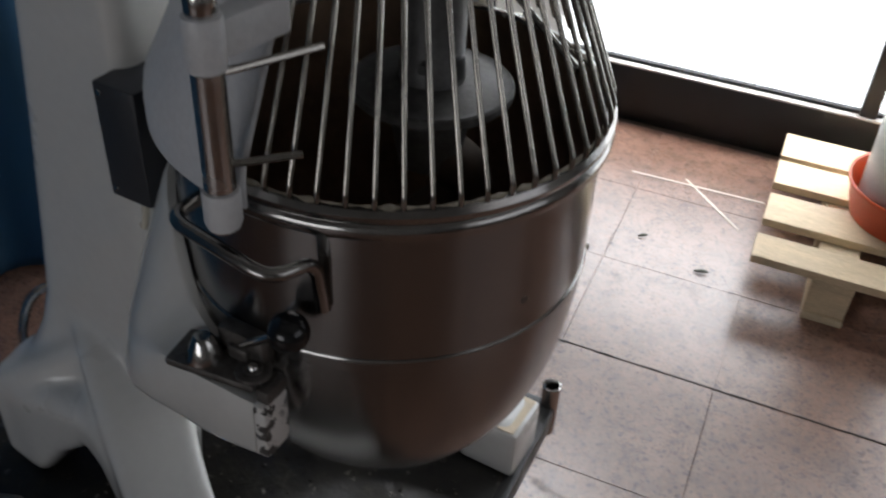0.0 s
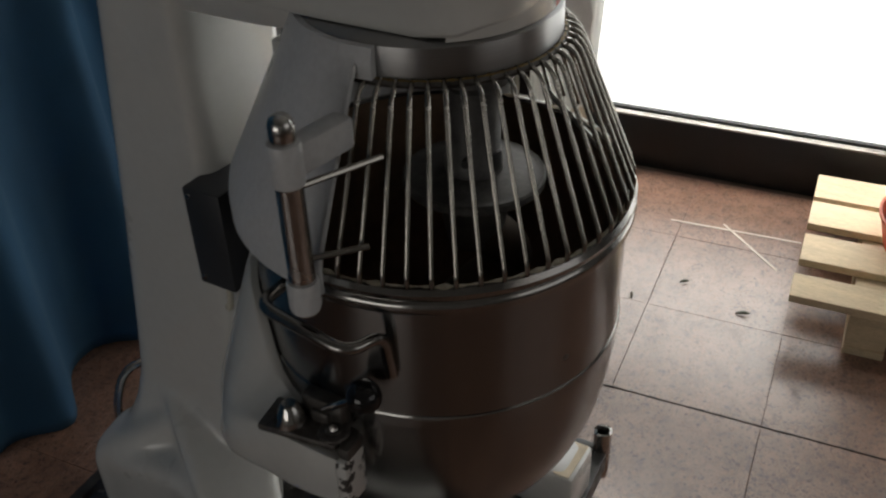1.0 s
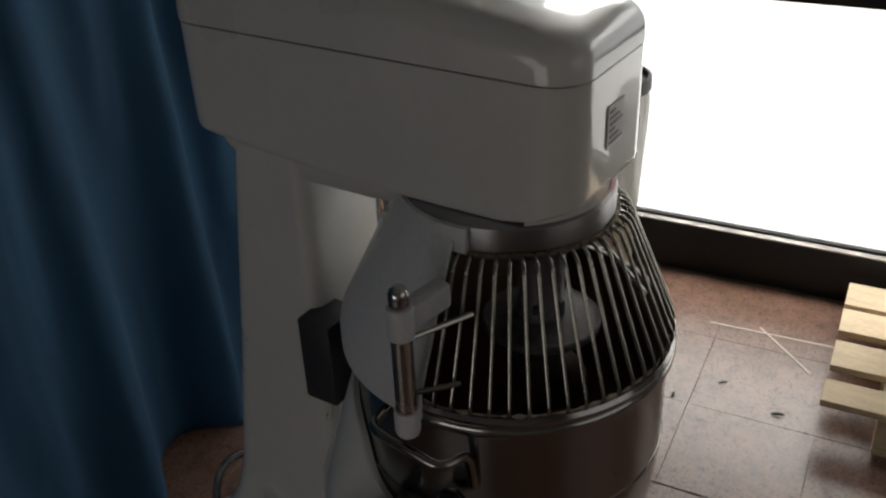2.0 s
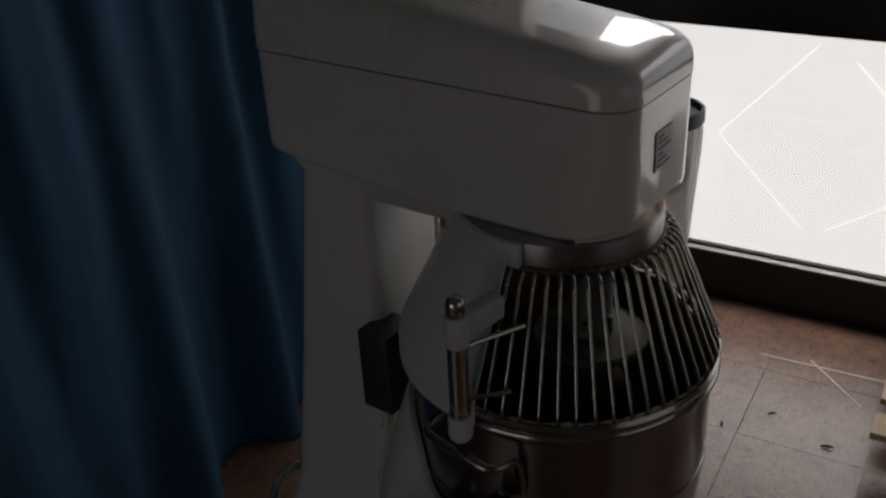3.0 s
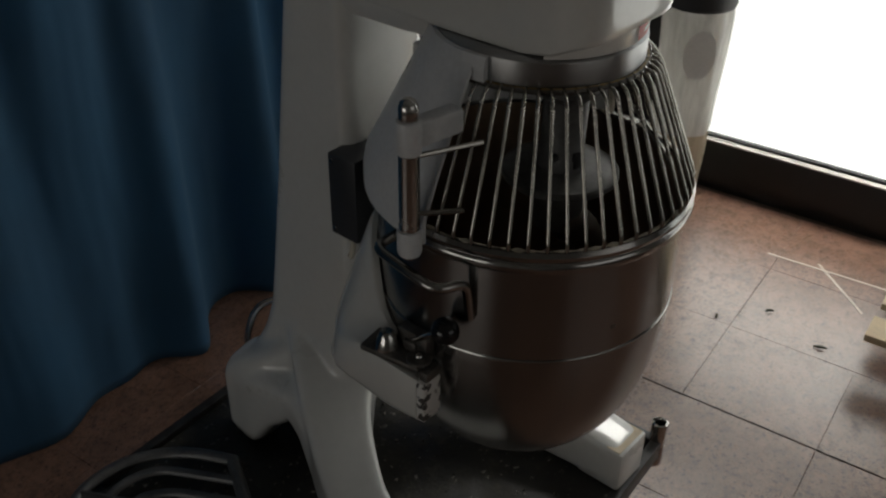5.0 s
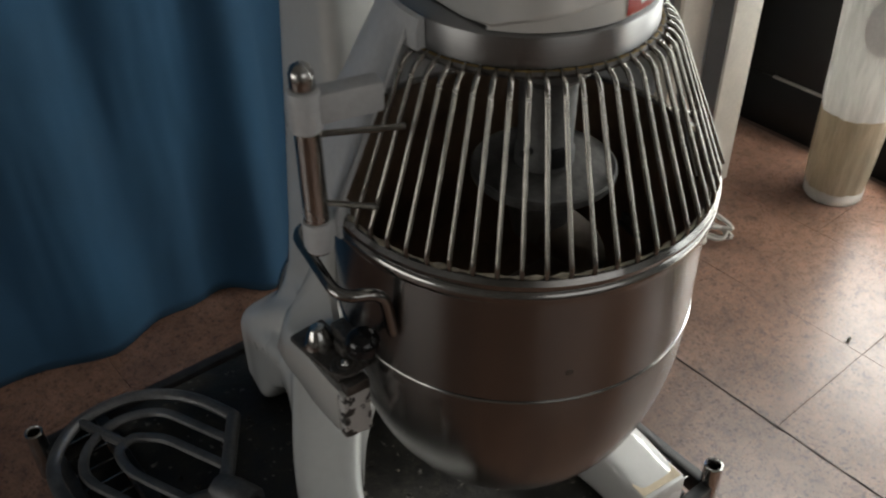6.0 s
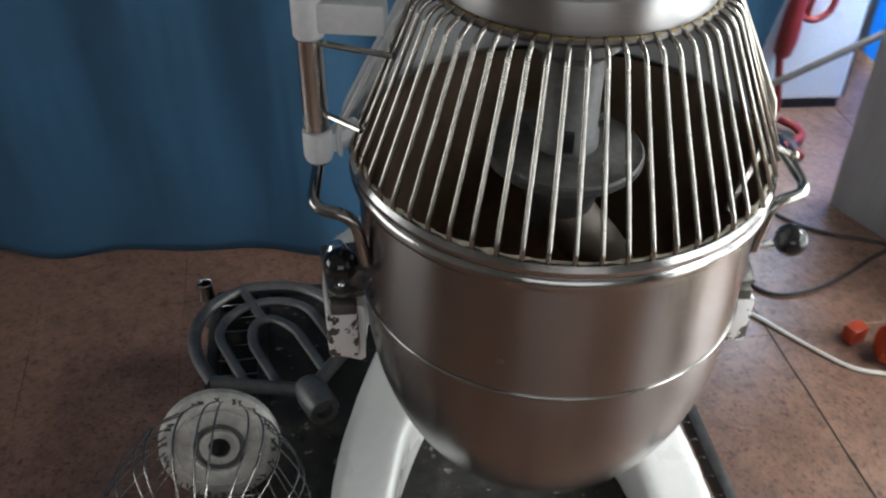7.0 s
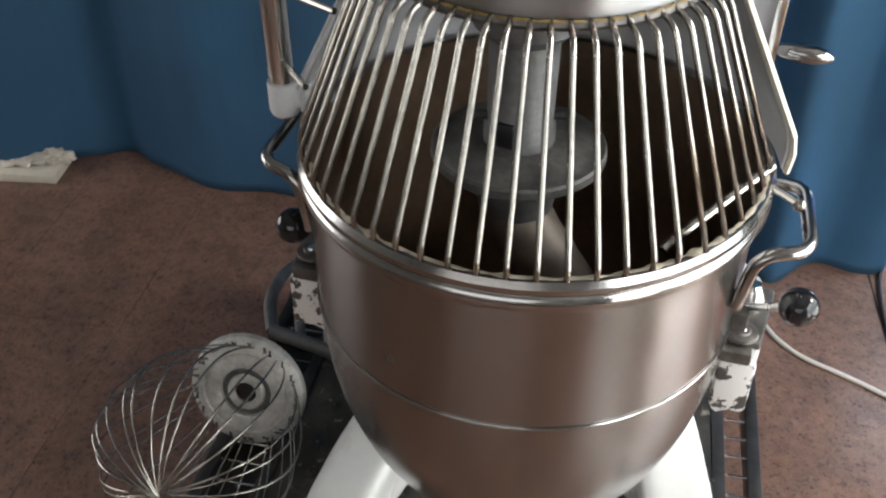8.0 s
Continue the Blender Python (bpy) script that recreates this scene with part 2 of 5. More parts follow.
ALUMINIUM = surface("cast_aluminium", (0.17, 0.17, 0.168), 0.45, 0.55, blotch=18, vary=0.25, grain=160, grain_vary=0.2, bump=0.25)
DULL_DISC = surface("caked_aluminium", (0.1, 0.098, 0.093), 0.55, 0.4, blotch=28, vary=0.55, grain=140, grain_vary=0.3, bump=0.35)
CAST_GREY = surface("cast_grey", (0.14, 0.14, 0.137), 0.5, 0.5, blotch=22, vary=0.3, grain=160, grain_vary=0.25, bump=0.25)
BRIGHT_ALUMINIUM = surface("turned_aluminium", (0.55, 0.54, 0.5), 0.45, 0.35, blotch=24, vary=0.35, grain=140, grain_vary=0.2, bump=0.15)
BLACK_PLASTIC = surface("black_plastic", (0.012, 0.012, 0.013), 0.12, vary=0.1, bump=0.0, rough_vary=0.03)
BOX_PLASTIC = surface("switch_box_plastic", (0.035, 0.038, 0.045), 0.5, vary=0.15)
GREASE = greasy("greasy_plate")
DARK_STEEL = surface("dark_steel", (0.05, 0.05, 0.05), 0.4, 0.5, blotch=20, vary=0.4, bump=0.2)
CHIPPED = chipped("chipped_enamel", (0.74, 0.73, 0.7), (0.07, 0.065, 0.06), 52.0, 0.45)
TERRAZZO = terrazzo("terrazzo", (0.2, 0.115, 0.08), 0.25)
GRIME = surface("joint_grime", (0.035, 0.028, 0.024), 0.9, blotch=60, vary=0.5, grain=300, grain_vary=0.4, bump=0.5)
JOINT = surface("floor_joint", (0.12, 0.082, 0.068), 0.9, vary=0.3)
PLASTER = surface("plaster", (0.24, 0.235, 0.225), 0.8, blotch=1.5, vary=0.08, grain=80, bump=0.2)
GREY_PANEL = surface("grey_panel", (0.26, 0.26, 0.27), 0.55, blotch=3.0, vary=0.2, grain=40, grain_vary=0.1, stretch=(3, 3, 0.5))
POST_WHITE = surface("post_white", (0.82, 0.79, 0.71), 0.5, blotch=4, vary=0.1)
POST_GREY = surface("post_grey", (0.17, 0.17, 0.17), 0.5, vary=0.1)
SILL_METAL = surface("sill_metal", (0.45, 0.43, 0.4), 0.4, 0.3, blotch=12, vary=0.2, bump=0.05)
BLACK_FRAME = surface("black_frame", (0.006, 0.006, 0.007), 0.42, blotch=8, vary=0.4, bump=0.1)
FABRIC = cloth("blue_curtain_cloth", (0.035, 0.112, 0.206), 0.2)
WOOD = surface("pallet_wood", (0.72, 0.58, 0.38), 0.65, blotch=5, vary=0.15, grain=60, grain_vary=0.25, bump=0.3, stretch=(6, 1, 6), random_vary=0.12)
CLEAR_PLASTIC = surface("milky_plastic", (0.62, 0.62, 0.58), 0.25, blotch=6, vary=0.08, bump=0.05)
ORANGE = surface("orange_plastic", (0.52, 0.07, 0.018), 0.4, vary=0.15)
PLUG_RED = surface("plug_red", (0.42, 0.045, 0.014), 0.4, vary=0.2)
WHITE_RUBBER = surface("white_cable", (0.62, 0.6, 0.55), 0.5, vary=0.1)
BLACK_RUBBER = surface("black_cable", (0.02, 0.02, 0.022), 0.5, vary=0.1)
RED_PAINT = surface("red_paint", (0.2, 0.02, 0.02), 0.35, vary=0.15)
BLUE_PLASTIC = surface("blue_plastic", (0.03, 0.06, 0.4), 0.35, vary=0.1)
APPLIANCE = surface("appliance_white", (0.68, 0.72, 0.74), 0.35, vary=0.05)
BROWN_BAR = surface("brown_bar", (0.075, 0.06, 0.05), 0.5, vary=0.2)
# sunlight on the floor, put into a pale strip colour
SUN_STREAK = surface("sunlight_strip", (0.6, 0.54, 0.48), 0.9, vary=0.1)
LEAF = surface("dry_leaf", (0.05, 0.05, 0.03), 0.8, vary=0.3)
DOUGH = surface("hook_tin", (0.1, 0.082, 0.064), 0.5, 0.4, blotch=14, vary=0.5)
PAPER = surface("label_paper", (0.78, 0.78, 0.76), 0.6, vary=0.05)
INK = surface("label_ink", (0.27, 0.27, 0.28), 0.6, vary=0.1)
RED_LABEL = surface("red_label", (0.5, 0.03, 0.02), 0.45, vary=0.1)
BAG = milky("milky_wrap", (0.72, 0.71, 0.68))
BAG_LOW = milky("wrap_over_beige", (0.55, 0.48, 0.37))
BARE = surface("bare_primer", (0.66, 0.56, 0.4), 0.55, blotch=15, vary=0.12)
GREASE_CRUST = surface("dried_grease", (0.2, 0.13, 0.035), 0.6, blotch=60, vary=0.4)
CRUST = surface("dried_dough", (0.36, 0.32, 0.25), 0.8, blotch=60, vary=0.3)
# stained steel, with the inner wall's brown reflections put into its colour
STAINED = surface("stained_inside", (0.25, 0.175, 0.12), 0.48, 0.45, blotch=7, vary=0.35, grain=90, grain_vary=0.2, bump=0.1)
OUTSIDE = glowing("daylight_outside", (1.0, 0.99, 0.97), 10.0)
BRIGHT_SKY = glowing("bright_sky_outside", (0.95, 0.98, 1.0), 7.0)
PANE_LINE = glowing("bright_line", (1.0, 1.0, 1.0), 12.5)
DOOR_DAY = glowing("daylight_behind_strips", (0.97, 0.99, 1.0), 4.0)
FAR_BLUE = sheer("blue_strip_film", (0.08, 0.42, 0.85))
FLOUR = surface("dust_rag", (0.6, 0.55, 0.47), 0.85, blotch=20, vary=0.3)
CRUMB = islands("crumb", ((0.02, 0.019, 0.016), (0.05, 0.045, 0.036), (0.28, 0.26, 0.22)))
GLASS = glass("clear_glass")


# ---- mesh helpers ----
def part(name, bm, material, parent=None, label="", smooth=True, m=None):
    """Links a bmesh as one mesh object, in world coordinates unless m is given, under its thing."""
    bmesh.ops.recalc_face_normals(bm, faces=bm.faces)
    me = bpy.data.meshes.new(name)
    bm.to_mesh(me)
    bm.free()
    me.materials.append(material)
    if smooth:
        me.shade_smooth()
        me.set_sharp_from_angle(angle=radians(38))
    return placed(name, me, parent, label, m)


def placed(name, me, parent=None, label="", m=None):
    ob = new(name, me)
    if parent:
        ob.parent = parent
        ob.matrix_parent_inverse = world_of(parent).inverted()
    if m is not None:
        ob.matrix_basis = m
    if label:
        ob["label"] = label
    return ob


def world_of(ob):
    m = ob.matrix_parent_inverse @ ob.matrix_basis
    return world_of(ob.parent) @ m if ob.parent else ob.matrix_basis.copy()


def thing(name, place, label, category, group="", kind=""):
    ob = new(name)
    ob.empty_display_size = 0.05
    ob.matrix_basis = Matrix.Translation(place)
    return tagged(ob, label, category, group, kind)


def box(x0, x1, y0, y1, z0, z1, bevel=0.003, m=None, bm=None, segments=2):
    own = bmesh.new()
    r = bmesh.ops.create_cube(own, size=1.0)
    bmesh.ops.scale(own, vec=(x1 - x0, y1 - y0, z1 - z0), verts=r["verts"])
    bmesh.ops.translate(own, vec=((x0 + x1) / 2, (y0 + y1) / 2, (z0 + z1) / 2), verts=r["verts"])
    if bevel:
        bmesh.ops.bevel(own, geom=own.edges[:], offset=bevel, segments=segments, affect="EDGES", profile=0.5)
    if m is not None:
        bmesh.ops.transform(own, matrix=m, verts=own.verts)
    return merge(bm, own)


def merge(bm, own):
    if bm is None:
        return own
    me = bpy.data.meshes.new("tmp")
    own.to_mesh(me)
    bm.from_mesh(me)
    bpy.data.meshes.remove(me)
    own.free()
    return bm


def lathe(profile, steps=64, a0=0.0, a1=360.0, centre=(0, 0), close=False, bm=None, m=None):
    """Turns a profile of (radius, height) round the upright axis; angle 0 points to the front (-y), 90 to +x."""
    own = bmesh.new()
    full = abs(a1 - a0) >= 359.9
    rings = []
    for i in range(steps + (0 if full else 1)):
        a = radians(a0 + (a1 - a0) * i / steps)
        s, c = math.sin(a), -math.cos(a)
        rings.append([own.verts.new((centre[0] + r * s, centre[1] + r * c, z)) for r, z in profile])
    n = len(profile)
    for i in range(len(rings) - (0 if full else 1)):
        a, b = rings[i], rings[(i + 1) % len(rings)]
        for j in range(n if close else n - 1):
            k = (j + 1) % n
            own.faces.new((a[j], b[j], b[k], a[k]))
    if close and not full:
        own.faces.new(rings[0])
        own.faces.new(rings[-1][::-1])
    bmesh.ops.remove_doubles(own, verts=own.verts, dist=1e-5)
    if m is not None:
        bmesh.ops.transform(own, matrix=m, verts=own.verts)
    return merge(bm, own)


def smooth_path(points, per=8, loop=False):
    """A Catmull-Rom line through the points."""
    p = [Vector(q) for q in points]
    out = []
    n = len(p)
    for i in range(n if loop else n - 1):
        a, b = p[i], p[(i + 1) % n]
        before = p[(i - 1) % n] if loop or i else a
        after = p[(i + 2) % n] if loop or i + 2 < n else b
        for k in range(per):
            t = k / per
            out.append(0.5 * (2 * a + (b - before) * t + (2 * before - 5 * a + 4 * b - after) * t * t + (3 * a - before - 3 * b + after) * t**3))
    if not loop:
        out.append(p[-1])
    return out


def rounded_path(points, radius, steps=4):
    """A polyline with its corners rounded off."""
    p = [Vector(q) for q in points]
    out = [p[0]]
    for a, b, c in zip(p, p[1:], p[2:]):
        k = min(radius, (a - b).length * 0.49, (c - b).length * 0.49)
        s, e = b + (a - b).normalized() * k, b + (c - b).normalized() * k
        out += [(1 - t) ** 2 * s + 2 * t * (1 - t) * b + t * t * e for t in (i / steps for i in range(steps + 1))]
    return out + [p[-1]]


def tube(path, radius, sides=8, loop=False, bm=None, flat=1.0, up=None):
    """A round rod along a path; radius may be a list."""
    own = bmesh.new()
    pts = [Vector(p) for p in path]
    n = len(pts)
    radii = [float(r) for r in radius] if isinstance(radius, (list, tuple)) else [float(radius)] * n
    rings, side = [], None
    for i, p in enumerate(pts):
        d = (pts[(i + 1) % n] - pts[i - 1]) if loop or 0 < i < n - 1 else (pts[1] - pts[0] if i == 0 else pts[-1] - pts[-2])
        d.normalize()
        if side is None or up is not None:
            ref = Vector(up) if up is not None else (Vector((0, 0, 1)) if abs(d.z) < 0.9 else Vector((1, 0, 0)))
            side = d.cross(ref).normalized()
        else:
            side = (side - d * side.dot(d)).normalized()
        other = d.cross(side)
        rings.append([own.verts.new(p + radii[i] * (math.cos(a) * side + flat * math.sin(a) * other)) for a in (2 * math.pi * k / sides for k in range(sides))])
    for i in range(n if loop else n - 1):
        a, b = rings[i], rings[(i + 1) % n]
        for k in range(sides):
            own.faces.new((a[k], a[(k + 1) % sides], b[(k + 1) % sides], b[k]))
    if not loop:
        own.faces.new(rings[0][::-1])
        own.faces.new(rings[-1])
    return merge(bm, own)


def rod(a, b, radius, sides=12, bm=None):
    return tube([a, b], radius, sides, bm=bm)


def ball(centre, radius, bm=None, u=20, v=12, squash=(1, 1, 1)):
    own = bmesh.new()
    bmesh.ops.create_uvsphere(own, u_segments=u, v_segments=v, radius=radius)
    bmesh.ops.scale(own, vec=squash, verts=own.verts)
    bmesh.ops.translate(own, vec=centre, verts=own.verts)
    return merge(bm, own)


def loft(sections, bm=None, cap=True):
    """Joins rings of points of equal count."""
    own = bmesh.new()
    rings = [[own.verts.new(p) for p in ring] for ring in sections]
    for a, b in zip(rings, rings[1:]):
        for k in range(len(a)):
            own.faces.new((a[k], a[(k + 1) % len(a)], b[(k + 1) % len(a)], b[k]))
    if cap:
        own.faces.new(rings[0][::-1])
        own.faces.new(rings[-1])
    return merge(bm, own)


def round_rect(cx, cy, hx, hy, r, z, steps=6):
    """A level rounded rectangle."""
    r = min(r, hx * 0.999, hy * 0.999)
    out = []
    for sx, sy, a0 in ((1, 1, 0), (-1, 1, 90), (-1, -1, 180), (1, -1, 270)):
        for k in range(steps + 1):
            a = radians(a0 + 90 * k / steps)
            out.append((cx + sx * (hx - r) + r * math.cos(a), cy + sy * (hy - r) + r * math.sin(a), z))
    return out


def sweep(path, widths, tops, bottoms, round_off=0.015, steps=3):
    """An upright rounded-rectangle bar along a level path of (x, y), with its own width, top and bottom at each point."""
    pts = [Vector((x, y, 0)) for x, y in path]
    rings = []
    for i, p in enumerate(pts):
        d = (pts[min(i + 1, len(pts) - 1)] - pts[max(i - 1, 0)]).normalized()
        side = Vector((d.y, -d.x, 0))
        hw, t, b = widths[i] / 2, tops[i], bottoms[i]
        r = min(round_off, hw * 0.9, (t - b) * 0.45)
        ring = []
        for sx, sz, a0 in ((1, 1, 0), (-1, 1, 90), (-1, -1, 180), (1, -1, 270)):
            for k in range(steps + 1):
                a = radians(a0 + 90 * k / steps)
                u = sx * (hw - r) + r * math.cos(a)
                z = (t - r if sz > 0 else b + r) + r * math.sin(a)
                ring.append(p + side * u + Vector((0, 0, z)))
        rings.append(ring)
    return loft(rings)


def resample(values, n):
    return [float(v) for v in np.interp(np.linspace(0, len(values) - 1, n), range(len(values)), values)]


def polar(angle, r, z=0.0):
    return Vector((r * math.sin(radians(angle)), -r * math.cos(radians(angle)), z))


# ---- the room ----
TILE, U0, V0 = 0.365, 0.82, -0.441  # floor slabs, and where two of their joints lie in the room's own axes
GLASS_U = 1.935


def room_box(u0, u1, v0, v1, z0, z1, bevel=0.0, bm=None):
    return box(u0, u1, v0, v1, z0, z1, bevel, ROOM, bm)


floor = tagged(part("floor", room_box(-3.4, 1.99, -3.6, 4.2, -0.12, -0.004), JOINT, smooth=False), "pinkish terrazzo slab floor with dark joints", "floor", kind="structure")
tagged(part("ceiling", room_box(-3.4, 2.09, -3.6, 4.2, 2.9, 3.0), PLASTER, smooth=False), "plain pale ceiling", "ceiling", kind="structure")
# unseen west wall, its opening added for the fill lamp
west = room_box(-3.5, -3.4, -3.6, -0.4, -0.1, 3.0)
room_box(-3.5, -3.4, 1.6, 4.2, -0.1, 3.0, bm=west)
room_box(-3.5, -3.4, -0.4, 1.6, -0.1, 0.5, bm=west)
room_box(-3.5, -3.4, -0.4, 1.6, 1.8, 3.0, bm=west)
tagged(part("wall_west", west, PLASTER, smooth=False), "unseen pale wall with an opening added for fill light", "wall", kind="structure")
tagged(part("wall_north", room_box(-3.4, 1.99, 4.2, 4.3, -0.1, 3.0), PLASTER, smooth=False), "plain pale wall behind the curtain", "wall", kind="structure")
# unseen south wall with a wide gap added to let the rear fill in
south = room_box(-3.4, -1.8, -3.7, -3.6, -0.1, 3.0)
room_box(0.6, 2.09, -3.7, -3.6, -0.1, 3.0, bm=south)
room_box(-1.8, 0.6, -3.7, -3.6, -0.1, 1.2, bm=south)
room_box(-1.8, 0.6, -3.7, -3.6, 2.6, 3.0, bm=south)
tagged(part("wall_south", south, PLASTER, smooth=False), "unseen pale wall with a wide opening added for fill light", "wall", kind="structure")
east = room_box(1.99, 2.09, -3.6, -2.4, -0.1, 3.0)
room_box(1.99, 2.09, -2.4, 0.86, 2.6, 3.0, bm=east)
room_box(1.88, 1.99, 2.06, 4.2, -0.1, 3.0, bm=east)
room_box(1.88, 1.99, 0.96, 2.06, 2.3, 3.0, bm=east)
room_box(1.535, 2.09, 0.86, 0.96, -0.1, 3.0, bm=east)
tagged(part("wall_east", east, PLASTER, smooth=False), "pale wall beside the shop window", "wall", kind="structure")



# ---- shop window ----
def shop_window():
    win = thing("window_1", ROOM @ Vector((GLASS_U, -0.3, 0)), "black-framed shop window with bright frosted panes", "window", kind="structure")
    g = GLASS_U
    part("bottom_rail", room_box(g, g + 0.06, -2.4, 0.86, 0.0, 0.19, 0.004), BLACK_FRAME, win)
    part("sill_ledge", room_box(g - 0.009, g + 0.018, -2.4, 0.75, 0.1905, 0.197, 0.0015), SILL_METAL, win, "thin pale metal ledge")
    part("gasket", room_box(g + 0.0185, g + 0.04, -2.4, 0.75, 0.1905, 0.207, 0.0015), BLACK_FRAME, win, "black rubber gasket")
    part("middle_rail", room_box(g, g + 0.06, -2.4, 0.86, 1.02, 1.17, 0.004), BLACK_FRAME, win)
    part("top_rail", room_box(g, g + 0.06, -2.4, 0.86, 2.5, 2.6, 0.004), BLACK_FRAME, win)
    part("corner_panel", room_box(g + 0.003, g + 0.057, 0.52, 0.86, 0.19, 1.02, 0.004), BLACK_FRAME, win)
    for v0, v1 in ((0.82, 0.86), (-0.67, -0.62), (-2.4, -2.34)):
        for z0, z1 in ((0.19, 1.02), (1.17, 2.5)):
            if v0 < 0 or z0 > 1:
                part("post", room_box(g + 0.003, g + 0.057, v0, v1, z0, z1, 0.004), BLACK_FRAME, win)
    for v0, v1 in ((-0.62, 0.52), (-2.34, -0.67)):
        for z0, z1 in ((0.2075, 1.02), (1.17, 2.5)):
            pane = part("pane", room_box(g + 0.028, g + 0.034, v0, 0.82 if z0 > 1 and v1 > 0 else v1, z0, z1), GLASS, win, smooth=False)
            pane.visible_shadow = False
    return win


shop_window()
tagged(part("backdrop", room_box(2.05, 2.06, -2.6, 0.84, -0.1, 1.1), OUTSIDE, smooth=False), "daylit frosted white sheet behind the shop window", "backdrop", kind="structure")
tagged(part("backdrop_sky", room_box(2.05, 2.06, -2.6, 0.85, 1.1, 2.6), BRIGHT_SKY, smooth=False), "bright sky outside the upper panes", "backdrop", kind="structure")
# strips that glow above the sheet, daylight in the lines given by emission
lines = bmesh.new()
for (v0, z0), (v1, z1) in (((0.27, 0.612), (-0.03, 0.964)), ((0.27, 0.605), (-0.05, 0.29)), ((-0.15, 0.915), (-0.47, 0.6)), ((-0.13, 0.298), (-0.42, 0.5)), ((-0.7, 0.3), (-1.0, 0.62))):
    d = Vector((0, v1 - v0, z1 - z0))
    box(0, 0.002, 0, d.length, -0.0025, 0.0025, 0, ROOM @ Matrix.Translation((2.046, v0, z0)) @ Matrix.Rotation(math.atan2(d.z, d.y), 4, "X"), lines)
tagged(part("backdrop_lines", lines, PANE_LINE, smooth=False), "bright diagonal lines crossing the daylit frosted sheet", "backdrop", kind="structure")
tagged(part("backdrop_side", room_box(2.12, 2.14, 0.97, 2.3, -0.1, 2.5), DOOR_DAY, smooth=False), "bright daylight behind the strip door", "backdrop", kind="structure")


# ---- curtain ----
# folds of the cloth: where along it, how far each stands out to the front, how wide
FOLDS = ((-1.76, 0.16, 0.13), (-1.45, -0.05, 0.07), (-1.11, 0.06, 0.14), (-0.7, 0.05, 0.25), (-0.36, 0.1, 0.13), (-0.13, 0.06, 0.1), (0.078, 0.155, 0.095), (0.44, 0.14, 0.075), (0.66, 0.03, 0.08), (0.88, 0.05, 0.07), (1.06, 0.05, 0.06))


def curtain():
    own = bmesh.new()
    cols, rows = 380, 80
    grid = []
    for i in range(cols + 1):
        s = i / cols
        col = []
        for j in range(rows + 1):
            h = j / rows
            z = 0.0015 + 2.55 * h
            right = 0.722 + 0.16 * min(1.2, z)
            left = -1.79 - 0.3 * min(0.7, z)
            x = left + s * (right - left)
            rise = min(1.0, max(0.0, (z - 0.2) / 1.0))
            drift = x + 0.03 * rise * noise.noise((x * 2.0, z * 0.6, 2.0))
            y = 1.212 + 0.09 * min(1.0, max(0.0, (drift + 0.5) / 0.8))
            for mid, deep, wide in FOLDS:
                y -= deep * (1 - 0.25 * rise) * math.exp(-(((drift - mid) / wide) ** 2))
            y += (0.003 + 0.034 * rise) * math.sin(17.5 * drift + 1.1 * h + 2.0 * noise.noise((x * 1.3, z * 0.5, 9.0)))
            y += 0.007 * rise * math.sin(39.0 * drift + 3.0 * noise.noise((x * 2.1, z * 0.4, 3.0)))
            y += (0.0045 * noise.noise((x * 13.0, z * 2.4, 11.0)) + 0.0025 * noise.noise((x * 31.0, z * 6.0, 5.0))) * min(1.0, 0.2 + 3.0 * z)
            y += 0.01 * noise.noise((x * 7, z, 4.0)) * (0.2 + 0.8 * min(1.0, z))
            col.append(own.verts.new((x, y, z + 0.002 * abs(noise.noise((x * 3, 7.0, 0))) * (1 - h))))
        grid.append(col)
    for a, b in zip(grid, grid[1:]):
        for j in range(rows):
            own.faces.new((a[j], b[j], b[j + 1], a[j + 1]))
    c = part("curtain", own, FABRIC)
    sol = c.modifiers.new("thickness", "SOLIDIFY")
    sol.thickness = 0.003
    return tagged(c, "deep blue cloth curtain hanging in soft folds to the floor", "curtain")


curtain()


PASSAGE = pose(0.045, 0.002, 0) @ pose(-0.254, -0.962, 0) @ pose(0, 0, 0, 0, 0, 2.7) @ pose(0.254, 0.962, 0)  # the side passage and the doorway turn away a little
DOORWAY = pose(0.045, -0.027, 0) @ pose(-0.488, -0.803, 0) @ pose(0, 0, 0, 0, 0, 4.0) @ pose(0.488, 0.803, 0)


def turned(ob, m):
    ob.matrix_basis = m @ ob.matrix_basis
    return ob


# ---- jamb and grey partition beside the window ----
def jambs():
    door = thing("doorway_jamb", (1.47, 0.74, 0), "white and grey stepped doorway jamb beside the window", "jamb", kind="structure")
    m = pose(1.372, 0.803, 0, 0, 0, -25)
    part("inner_jamb", box(0.0, 0.086, 0.0, 0.06, 0, 2.6, 0.003, m), POST_WHITE, door)
    part("edge_strip", box(-0.014, -0.001, -0.004, 0.05, 0, 2.6, 0.002, m), CREAM_PAINT, door, "worn cream edge strip")
    part("reveal", box(1.452, 1.475, 0.699, 0.764, 0, 2.6, 0.002), POST_GREY, door, "dark grey reveal")
    part("jamb_face", box(1.45, 1.572, 0.687, 0.698, 0, 2.6, 0.002), POST_WHITE, door)
    part("jamb_return", box(1.54, 1.572, 0.699, 0.86, 0, 2.6, 0.002), POST_WHITE, door)
    turned(door, DOORWAY)
    panel = tagged(part("partition", box(0, 0.42, 0, 0.05, 0, 2.6, 0.003, pose(1.215, 1.2, 0, 0, 0, -66.5)), GREY_PANEL), "grey scuffed partition panel", "partition", kind="structure")
    turned(panel, DOORWAY)


jambs()


